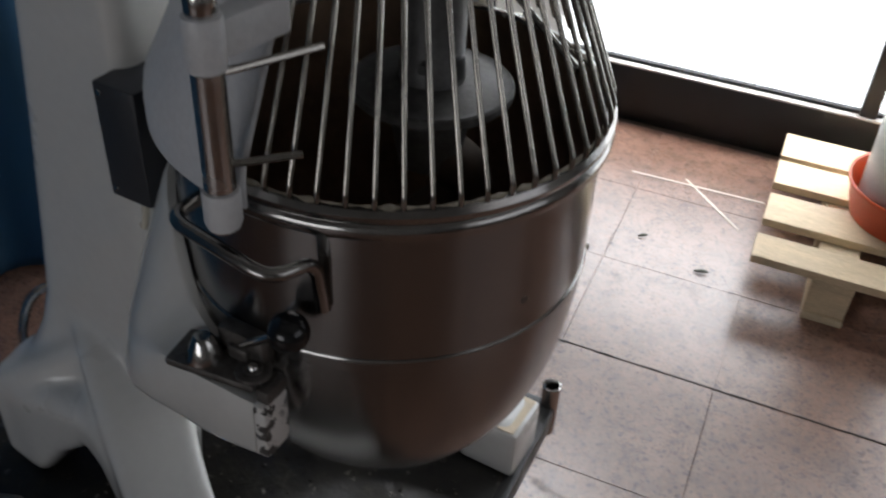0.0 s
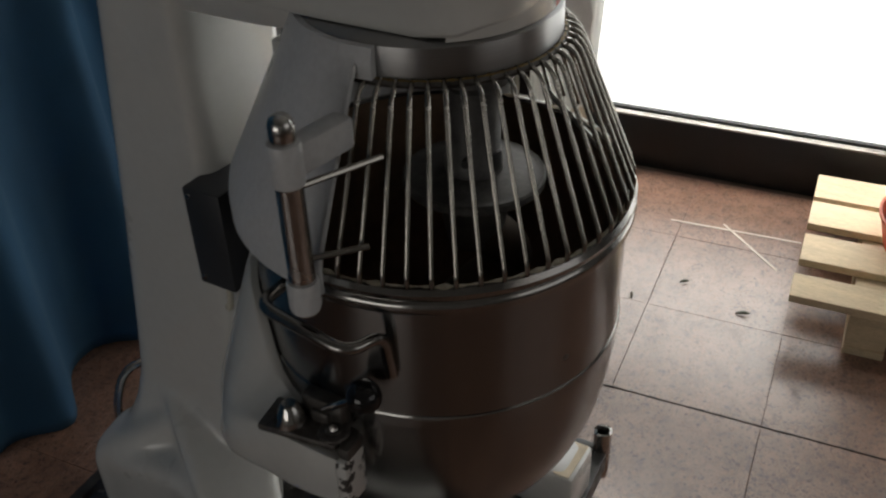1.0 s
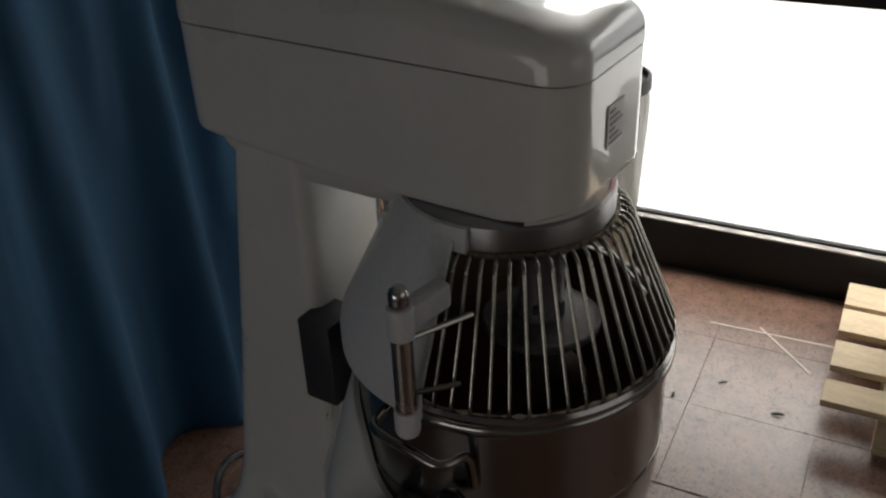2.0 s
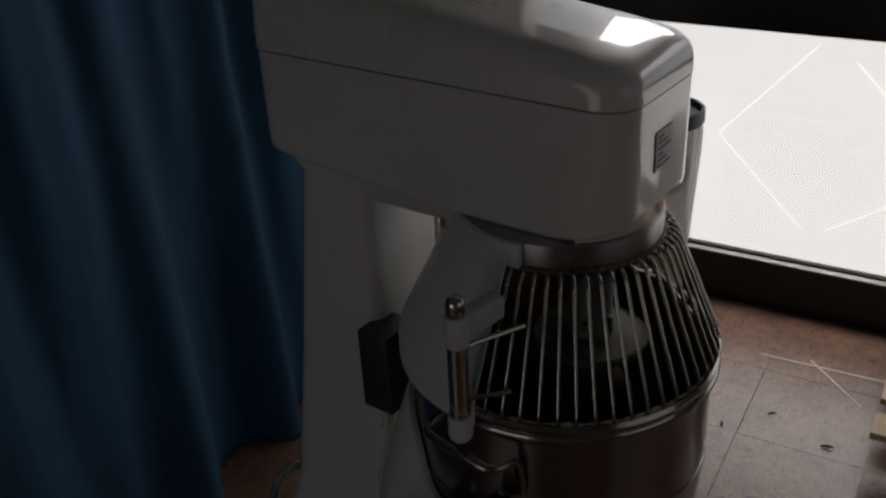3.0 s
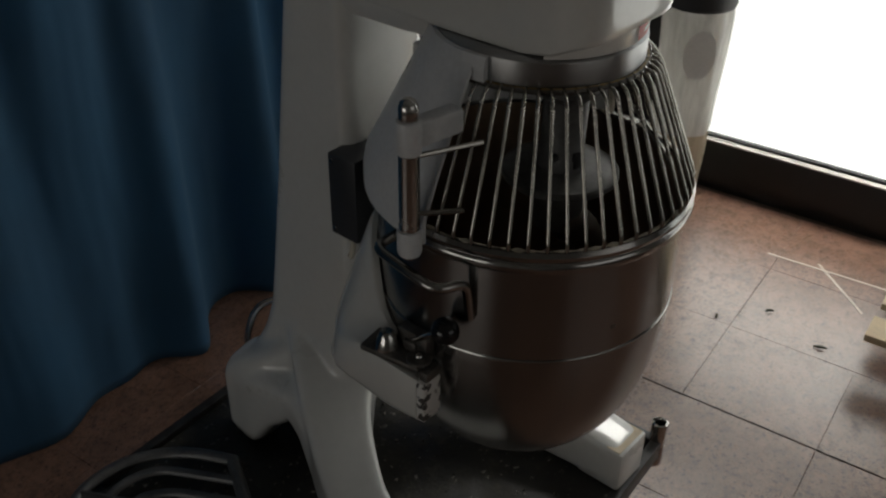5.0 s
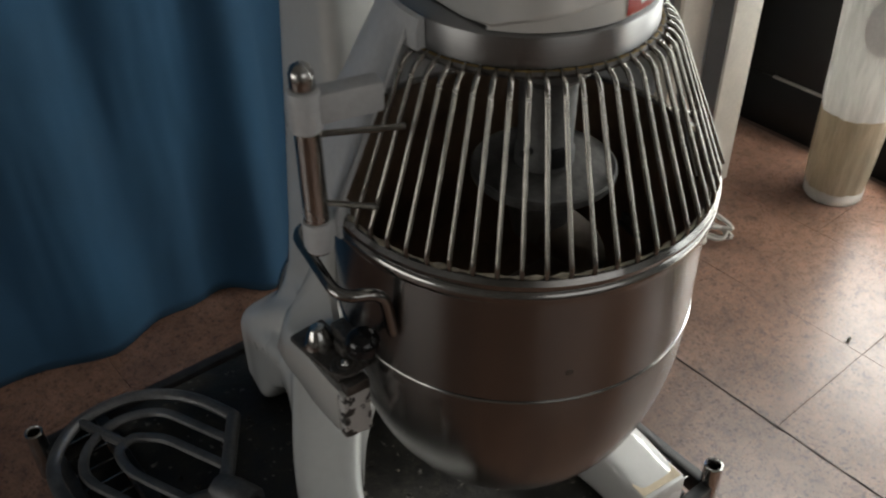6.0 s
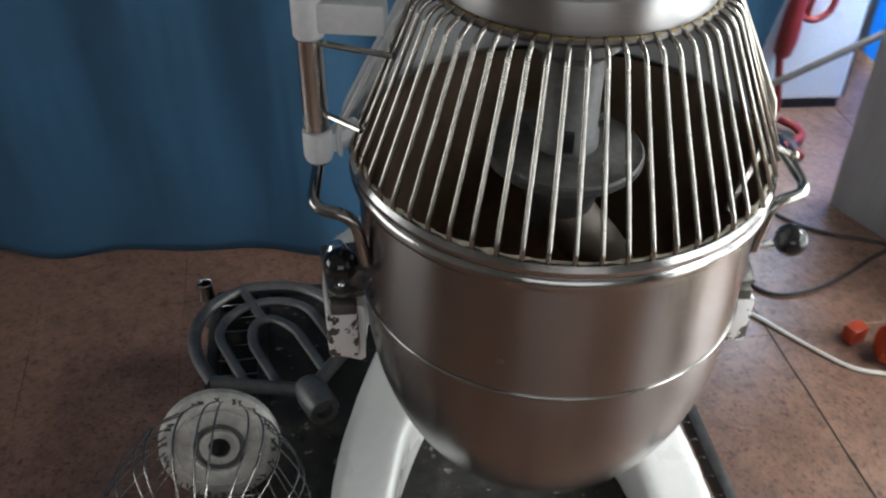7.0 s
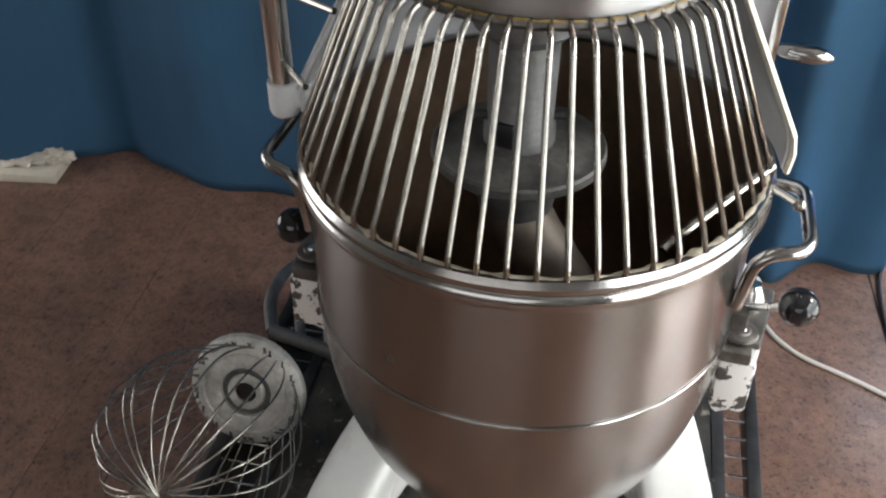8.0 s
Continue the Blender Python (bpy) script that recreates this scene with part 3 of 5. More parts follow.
# ---- the mixer ----
DECK = 0.215  # top of the trolley's plate, on which the mixer stands


def long_sides(ring, height, lift):
    """Adds stations along a ring's long edges and sets each point's height."""
    out = []
    for (x0, y0, z0), (x1, y1, z1) in zip(ring, ring[1:] + ring[:1]):
        n = 12 if abs(y1 - y0) > 0.2 else 1
        for k in range(n):
            x, y, z = x0 + (x1 - x0) * k / n, y0 + (y1 - y0) * k / n, z0 + (z1 - z0) * k / n
            out.append((x, y, height(y) + lift if height else z))
    return out


def mixer():
    mx = thing("planetary_mixer", (0, 0.45, DECK), "white enamelled floor-standing planetary mixer with a wire bowl guard", "mixer")
    # pedestal and column
    rings = []
    for z, hx, y0, y1, r in ((0.365, 0.1, 0.36, 0.6, 0.06), (0.385, 0.165, 0.34, 0.63, 0.06), (0.42, 0.158, 0.33, 0.62, 0.055), (0.46, 0.14, 0.325, 0.605, 0.05), (0.5, 0.122, 0.32, 0.59, 0.045), (0.56, 0.107, 0.315, 0.577, 0.04), (0.66, 0.101, 0.31, 0.561, 0.035), (0.9, 0.1, 0.31, 0.517, 0.03), (1.3, 0.1, 0.305, 0.45, 0.025)):
        rings.append(round_rect(0, (y0 + y1) / 2, hx, (y1 - y0) / 2, r, z))
    casting = loft(rings)
    part("pedestal_core", box(-0.05, 0.05, 0.42, 0.58, DECK, 0.4, 0.01), DARK_STEEL, mx)
    legs = (
        # front legs curving out round the bowl
        ((0.03, 0.45), (0.095, 0.385), (0.168, 0.3), (0.235, 0.18), (0.268, 0.04), (0.272, -0.12)),
        # rear feet
        ((0.03, 0.47), (0.085, 0.53), (0.122, 0.58), (0.138, 0.645)),
        # side skirt with the low arch between front leg and rear foot
        ((0.145, 0.63), (0.15, 0.56), (0.15, 0.5), (0.15, 0.425), (0.16, 0.37), (0.185, 0.3), (0.215, 0.23)),
    )
    sizes = (
        ((0.2, 0.165, 0.13, 0.112, 0.108, 0.104), (0.57, 0.52, 0.445, 0.375, 0.34, 0.32), (0.36, 0.36, 0.3, 0.225, DECK, DECK), 0.016),
        ((0.18, 0.16, 0.14, 0.12), (0.56, 0.51, 0.465, 0.415), (0.36, 0.34, 0.24, DECK), 0.035),
        ((0.095, 0.1, 0.1, 0.1, 0.1, 0.1, 0.09), (0.405, 0.43, 0.445, 0.455, 0.45, 0.41, 0.37), (DECK, DECK, 0.3, 0.366, 0.345, 0.27, DECK), 0.03),
    )
    for s in (-1, 1):
        for line, (wide, high, low, soft_edge) in zip(legs, sizes):
            path = [(q.x, q.y) for q in smooth_path([(s * x, y, 0) for x, y in line], 7)]
            n = len(path)
            merge(casting, sweep(path, resample(wide, n), resample(high, n), resample(low, n), soft_edge, 4))
    pedestal = part("pedestal", casting, WHITE_PAINT, mx, "white column flaring into four feet")
    fuse = pedestal.modifiers.new("fuse", "REMESH")
    fuse.mode, fuse.voxel_size, fuse.use_smooth_shade = "VOXEL", 0.007, True
    soften = pedestal.modifiers.new("soften", "SMOOTH")
    soften.factor, soften.iterations = 0.5, 10
    for s in (-1, 1):
        foot = part("foot_block", box(-0.051, 0.051, -0.128, -0.02, DECK, 0.321, 0.01, pose(s * 0.272, 0, 0)), WHITE_PAINT, mx)
        if s > 0:
            worn = [(-0.046, -0.118), (0.044, -0.12), (0.044, -0.03), (0.01, -0.024), (-0.012, -0.03), (-0.02, -0.046), (-0.034, -0.052), (-0.038, -0.078), (-0.047, -0.09)]
            part("worn_patch", loft([[(0.272 + x, y, z) for x, y in worn] for z in (0.3215, 0.3225)]), BARE, foot, "patch worn down to beige primer", smooth=False)
    # head: housing over a set-in belly, with a sloping lid
    front, back = -0.155, 0.515
    mid, half = (front + back) / 2, (back - front) / 2

    def lower_edge(y):
        return float(np.interp(y, (-0.155, -0.125, -0.1, -0.07, 0.06, 0.2, 0.35, 0.515), (1.316, 1.308, 1.297, 1.2885, 1.2875, 1.291, 1.301, 1.318)))

    body = []
    for inset, lift in ((0.016, 0.004), (0.005, 0.0), (0.001, 0.004), (0.0, 0.012), (0.0, None)):
        ring = []
        for x, y, _ in round_rect(0, mid, 0.125 - inset, half - inset, 0.055, 0.0, 10):
            ring.append((x, y, 1.482 if lift is None else lower_edge(y) + lift))
        body.append(ring)
    # more stations along the flanks
    head = part("head_housing", loft([long_sides(r, lower_edge if k < 4 else None, (0.004, 0.0, 0.004, 0.012, 0)[k]) for k, r in enumerate(body)]), WHITE_PAINT, mx)
    belly = []
    for inset, lift, shift in ((0.052, 0.0, -0.018), (0.041, 0.003, -0.014), (0.035, 0.012, -0.01), (0.024, 0.05, 0.0), (0.024, None, 0.0)):
        ring = [(x, y, 0.0) for x, y, _ in round_rect(0, mid + 0.02 + shift, 0.125 - inset, half - 0.025 - inset, 0.045, 0.0, 10)]
        belly.append(long_sides(ring, (lambda y: float(np.interp(y, (0.02, 0.09, 0.16, 0.6), (1.289, 1.262, 1.245, 1.242)))) if lift is not None else (lambda y: 1.345), lift or 0.0))
    part("head_belly", loft(belly), WHITE_PAINT, mx)
    part("chin", lathe([(0.12, 1.2885), (0.1465, 1.2885), (0.148, 1.291), (0.148, 1.318), (0.12, 1.318)], 24, -54, 54, close=True), WHITE_PAINT, head)
    part("guard_stop", box(-0.112, -0.085, 0.1, 0.15, 1.228, 1.248, 0.004), WHITE_PAINT, mx)
    lid = []
    for h, d in ((-0.001, 0.004), (0.004, 0.0), (0.3, 0.001), (0.55, 0.003), (0.72, 0.007), (0.85, 0.014), (0.94, 0.023), (0.985, 0.033), (1.0, 0.045), (1.01, 0.09)):
        lid.append([(x, y, 1.4845 + h * (0.0715 + 0.125 * y)) for x, y, _ in round_rect(0, mid, 0.126 - d, half + 0.001 - d, 0.054 - 0.3 * d, 0, 10)])
    cover = part("head_lid", loft(lid), WHITE_PAINT, mx, "white enamel lid sloping down to the front")
    scrawl = bmesh.new()
    for k in range(9):
        a = Vector((-0.03 + 0.007 * (k % 3), 0.27 - 0.02 * k, 0))
        b = a + Vector((0.012 - 0.01 * (k % 2), -0.014 + 0.006 * (k % 3), 0))
        for p in (a, b):
            p.z = 1.4845 + 1.0065 * (0.0715 + 0.125 * p.y)
        rod(a, b, 0.0012, 5, scrawl)
    part("faded_print", scrawl, RED_LABEL, cover, "faded red print")
    part("rating_label", box(-0.03, 0.02, -0.1572, -0.1555, 1.375, 1.432, 0.0), PAPER, head, smooth=False)
    bars = bmesh.new()
    for k in range(6):
        box(-0.025, 0.015 - 0.012 * (k % 3), -0.1582, -0.1574, 1.38 + 0.0085 * k, 1.3838 + 0.0085 * k, 0, bm=bars)
    part("label_print", bars, INK, head, smooth=False)
    part("red_label", lathe([(0.1486, 1.292), (0.1492, 1.293), (0.1492, 1.312), (0.1486, 1.313)], 12, 4, 36), RED_LABEL, head, "red sticker")
    part("sticker_flash", lathe([(0.1494, 1.3), (0.1496, 1.301), (0.1496, 1.305), (0.1494, 1.306)], 8, 12, 32), PAPER, head)
    part("neck_ring", lathe([(0.11, 1.2865), (0.1485, 1.2865), (0.1505, 1.285), (0.151, 1.283), (0.151, 1.253), (0.149, 1.249), (0.11, 1.248)], 96), NECK_STEEL, mx, "satin steel neck ring")
    # switch box
    sb = part("switch_box", box(-0.131, -0.05, 0.262, 0.327, 0.853, 1.013, 0.004), BOX_PLASTIC, mx, "dark grey switch box")
    for z in (0.866, 1.0):
        part("screw", lathe([(0, 0.002), (0.004, 0.0015), (0.0045, 0)], 10, m=pose(-0.131, 0.317, z, 0, -90, 0)), TUBE_STEEL, sb)
    part("conduit", tube(smooth_path([(-0.118, 0.285, 0.853), (-0.12, 0.286, 0.83), (-0.121, 0.29, 0.812), (-0.112, 0.302, 0.804)]), 0.005), CREAM_PAINT, mx)
    # bowl yoke: a fork round the back of the bowl
    for s in (-1, 1):
        band, near = [], 0.013 if s > 0 else 0.0
        for a, low, low_out, crease, out, high in ((180, 0.72, 0.315, 0.772, 0.315, 0.945), (160, 0.706, 0.318, 0.768, 0.318, 0.945), (145, 0.704, 0.319, 0.769, 0.319, 0.942), (136, 0.722, 0.32, 0.778, 0.318, 0.932), (130, 0.736, 0.325, 0.787, 0.318, 0.917), (125, 0.744, 0.332, 0.796, 0.319, 0.897), (121, 0.749, 0.335, 0.802, 0.319, 0.868), (117, 0.752, 0.336, 0.81, 0.317, 0.846), (112, 0.75, 0.326, 0.817, 0.3135, 0.834), (107, 0.745, 0.314, 0.822, 0.309, 0.828), (100, 0.74, 0.305, 0.822, 0.304, 0.824), (95, 0.738, 0.3, 0.82, 0.3, 0.822), (90, 0.737, 0.296, 0.815, 0.296, 0.817), (86.5, 0.736, 0.294, 0.81, 0.293, 0.812)):
            slim = near * min(1.0, max(0.0, (125 - a) / 20))  # the fork sits a little off centre
            out, low_out = out - slim, low_out - slim
            band.append([polar(a * s, r, z) for r, z in ((0.2445, low - 0.02), (0.251, low - 0.025), (low_out - 0.012, low - 0.012), (low_out - 0.003, low - 0.003), (low_out, low + 0.007), (out + 0.25 * (low_out - out), crease - 0.008), (out - 0.003, crease), (out - 0.01, crease + 0.12 * (high - crease)), (0.259, high - 0.004), (0.254, high), (0.2445, high - 0.003))])
        part("yoke_arm", loft(band), WHITE_PAINT, mx)
        tip = part("yoke_tip", box(-0.021, 0.021, -0.01, 0.008, 0.734, 0.812, 0.006, pose(s * 0.272 - near, -0.024, 0, 0, 0, 0)), CHIPPED, mx, "tip with badly chipped white paint")
        clamp = part("clamp_plate", box(-0.025, 0.029, -0.05, 0.058, 0.8225, 0.8335, 0.004, pose(s * 0.271 - near, 0.035, 0, 0, 0, -8 * s)), WORN_IRON, mx, "worn dark steel clamp plate")
        part("clamp_bolt", lathe([(0, 0.8625), (0.0085, 0.862), (0.011, 0.859), (0.021, 0.836), (0.021, 0.8335)], 20, centre=(s * 0.277 - near, 0.055)), TUBE_STEEL, clamp)
        part("clamp_boss", lathe([(0, 0.8405), (0.009, 0.8405), (0.011, 0.8385), (0.016, 0.8385), (0.019, 0.837), (0.02, 0.8335)], 24, centre=(s * 0.27 - near, -0.004)), WORN_IRON, clamp)
        part("clamp_screw", lathe([(0, 0.843), (0.005, 0.8425), (0.006, 0.8405)], 10, centre=(s * 0.27 - near, -0.004)), TUBE_STEEL, clamp)
        part("clamp_step", box(-0.018, 0.016, -0.008, 0.008, 0.8115, 0.829, 0.002, pose(s * 0.268 - near, -0.026, 0)), WORN_IRON, clamp)
        part("lever_pivot", box(-0.011, 0.011, -0.013, 0.013, 0.8335, 0.852, 0.004, pose(s * 0.256 - near, 0.02, 0)), WORN_IRON, clamp)
        end = (-0.267, -0.052, 0.911) if s < 0 else (0.304, -0.031, 0.908)
        lever = part("clamp_lever", rod((s * 0.258 - near, 0.02, 0.85), end, 0.005), TUBE_STEEL, mx)
        part("ball_knob", ball(end, 0.0215), BLACK_PLASTIC, lever, "glossy black ball knob")
    part("yoke_slide", box(-0.07, 0.07, 0.27, 0.318, 0.66, 1.0, 0.008), WHITE_PAINT, mx)
    # rear shield of the guard
    shield = part("rear_shield", lathe([(0.152, 1.2855), (0.158, 1.284), (0.167, 1.264), (0.2585, 1.082), (0.262, 1.064), (0.262, 1.038), (0.258, 1.038), (0.258, 1.063), (0.255, 1.08), (0.163, 1.262), (0.152, 1.27)], 56, 96, 271.5, close=True), SHIELD_PAINT, mx, "white enamelled solid rear shield")
    for a0, a1 in ((90, 97), (264, 278)):
        part("shield_collar", lathe([(0.1515, 1.286), (0.159, 1.2855), (0.163, 1.274), (0.164, 1.252), (0.1515, 1.252)], 10, a0, a1, close=True), SHIELD_PAINT, shield)
    for a in (94.5, 271.0):
        flange = [polar(a, r, z) for r, z in ((0.165, 1.266), (0.2605, 1.082), (0.264, 1.063), (0.262, 1.04))]
        part("shield_edge", tube(flange, 0.0065 if a < 100 else 0.004, 6, flat=0.6), CREAM_PAINT if a < 100 else SHIELD_PAINT, shield, "flanged edge")
    # hinge
    hx, hy = -0.286, -0.002
    hinge = part("hinge_pin", lathe([(0, 1.266), (0.006, 1.2655), (0.011, 1.262), (0.0135, 1.255), (0.0135, 1.238), (0.0125, 1.236), (0.0125, 1.03), (0, 1.03)], 20, centre=(hx, hy)), TUBE_STEEL, mx, "polished steel hinge pin")
    up = lathe([(0.0125, 1.237), (0.0165, 1.236), (0.0175, 1.233), (0.0175, 1.193), (0.0165, 1.19), (0.0125, 1.19)], 20, centre=(hx, hy))
    part("hinge_arm", box(0, 0.08, -0.013, 0.015, 1.196, 1.232, 0.005, pose(hx + 0.005, hy, 0, 0, 0, -9), up), SHIELD_PAINT, mx)
    part("lower_sleeve", lathe([(0.0125, 1.073), (0.0165, 1.073), (0.0175, 1.07), (0.0175, 1.04), (0.0155, 1.034), (0.0125, 1.034)], 20, centre=(hx, hy), bm=box(0, 0.05, -0.01, 0.012, 1.042, 1.068, 0.004, pose(hx + 0.008, hy, 0, 0, 0, 35))), SHIELD_PAINT, mx)
    part("hinge_tube", lathe([(0.0126, 1.189), (0.0145, 1.188), (0.0145, 1.075), (0.0126, 1.074)], 20, centre=(hx, hy)), TUBE_STEEL, hinge)

    # front guard of bent wires
    guard = part("wire_guard", lathe([(0.147, 1.25), (0.156, 1.2505), (0.158, 1.247), (0.156, 1.243), (0.147, 1.243)], 40, -92, 92, close=True), WORN_IRON, mx, "wire guard ring")
    film = [polar(a, 0.1535 + 0.0012 * noise.noise((a * 0.3, 0, 7)), 1.2505) for a in np.linspace(-90, 90, 120)]
    part("dried_grease", tube(film, [0.0012 + 0.003 * max(0.0, noise.noise((k * 0.5, 2, 0)) + 0.2) for k in range(120)], 6, flat=0.6), GREASE_CRUST, guard, "yellow-brown dried grease round the ring")
    low = part("guard_hoop", tube([polar(a, 0.2415, 1.047) for a in np.linspace(-90, 47, 60)], 0.0045, 6), WIRE_STEEL, guard)

    def wire(bottom):
        lower, upper = Vector((0, -0.2475, 1.068)), Vector((0, -0.172, 1.243))
        if bottom is None:
            pts = [(0, -0.2425, 1.046), (0, -0.2465, 1.062), upper, (0, -0.151, 1.25)]
        else:
            k = (bottom - lower.z) / (upper.z - lower.z)
            pts = [lower.lerp(upper, k), upper, (0, -0.151, 1.25)]
        own = tube(rounded_path(pts, 0.012, 4), 0.0029, 8)
        bmesh.ops.recalc_face_normals(own, faces=own.faces)
        me = bpy.data.meshes.new("guard_wire")
        own.to_mesh(me)
        own.free()
        me.materials.append(WIRE_STEEL)
        me.shade_smooth()
        return me

    whole = wire(None)
    for k in range(-14, 14):
        a = 0.08 + 6.13 * k - 0.002 * k * k  # hand-bent, a little closer on the hinge side
        cut = 1.056 + (a - 45) * 0.0007 if a > 48 else None
        placed("guard_wire", wire(cut) if cut else whole, guard, m=pose(0, 0, 0, 0, 0, a))
    strut = [polar(43.5, 0.222, 1.05), polar(45, 0.2195, 1.053), polar(81.5, 0.243, 1.079)]
    part("opening_strut", tube(strut, 0.0046, 8), WIRE_STEEL, guard, "slanting wire along the pouring gap")
    for z, r, a in ((1.183, 0.203, -75), (1.095, 0.24, -77)):
        part("hinge_rod", rod((hx + 0.01, hy - 0.005, z), polar(a, r, z + 0.005), 0.0038, 8), WIRE_STEEL, guard)
    stub = part("latch_stub", rod((0.236, -0.024, 1.052), (0.272, -0.0345, 1.0395), 0.004, 8), WIRE_STEEL, guard)
    part("stub_knob", ball((0.2745, -0.035, 1.0385), 0.007, u=12, v=8), WIRE_STEEL, stub)

    # planetary drive and dough hook
    cx, cy = -0.005, -0.055
    part("planet_carrier", lathe([(0, 1.262), (0.128, 1.262), (0.128, 1.236), (0.12, 1.232), (0, 1.232)], 56), ALUMINIUM, mx, "grey cast planetary carrier")
    drive = part("drive_shaft", lathe([(0.0, 1.234), (0.05, 1.234), (0.05, 1.205), (0.044, 1.198), (0.034, 1.19), (0.033, 1.1), (0.036, 1.096), (0.036, 1.078)], 40, centre=(cx, cy)), CAST_GREY, mx, "grey cast drive shaft")
    part("drive_pin", rod((cx - 0.043, cy - 0.012, 1.106), (cx + 0.043, cy + 0.012, 1.106), 0.0055), DARK_STEEL, drive)
    part("pin_slot", box(-0.009, 0.009, -0.0375, -0.03, 1.086, 1.112, 0.002, pose(cx, cy, 0, 0, 0, -12)), BLACK_FRAME, drive, "dark bayonet slot")
    part("splash_disc", lathe([(0.03, 1.08), (0.05, 1.079), (0.072, 1.074), (0.081, 1.073), (0.0865, 1.0745), (0.089, 1.072), (0.089, 1.064), (0.085, 1.06), (0.03, 1.062)], 56, centre=(cx, cy), close=True), DULL_DISC, drive, "dull caked aluminium splash disc")
    part("tool_socket", lathe([(0.0, 1.064), (0.047, 1.062), (0.046, 1.04), (0.04, 1.005), (0.034, 0.975), (0, 0.965)], 32, centre=(cx, cy)), CAST_GREY, mx)
    hook = smooth_path([(cx, cy, 1.01), (cx + 0.012, cy - 0.012, 0.98), (cx + 0.045, cy - 0.025, 0.945), (cx + 0.075, cy - 0.01, 0.895), (cx + 0.07, cy + 0.05, 0.83), (cx + 0.01, cy + 0.1, 0.76), (cx - 0.07, cy + 0.08, 0.7), (cx - 0.09, cy, 0.66), (cx - 0.03, cy - 0.06, 0.63)], 6)
    part("dough_hook", tube(hook, resample([0.034, 0.038, 0.036, 0.031, 0.028, 0.026, 0.024, 0.022, 0.014], len(hook)), 18, flat=0.8), DOUGH, mx, "stained cast dough hook")
    # lift gear on the far flank, with its crank, and the speed lever
    gear = part("lift_gear_box", box(0.095, 0.258, 0.44, 0.53, 0.895, 1.2, 0.008), GREY_PANEL, mx, "greyish enamelled lift gear box")
    part("edge_rail", box(0.247, 0.2615, 0.431, 0.4395, 0.9, 1.195, 0.002), TUBE_STEEL, gear)
    for z in (0.95, 1.08, 1.16):
        part("bolt", lathe([(0, 0.005), (0.006, 0.0045), (0.007, 0)], 10, m=pose(0.215, 0.44, z, 90, 0, 0)), DARK_STEEL, gear)
    part("crank_handle", tube([(0.254 + x, 0.512, 0.946 - 0.06 * x) for x in (0.0, 0.007, 0.014, 0.022, 0.046, 0.066, 0.084, 0.094)], [0.006, 0.0065, 0.007, 0.0115, 0.0145, 0.014, 0.0105, 0.004], 18), RIM_STEEL, mx, "polished spindle-shaped lift handle")
    lever = part("speed_lever", tube([(0.125, 0.07, 1.4), (0.16, 0.055, 1.37), (0.22, 0.02, 1.305), (0.243, -0.003, 1.274)], 0.006, 10), TUBE_STEEL, mx)
    part("ball_knob", ball((0.246, -0.006, 1.262), 0.021), BLACK_PLASTIC, lever, "glossy black ball knob")
    return mx


mixer()


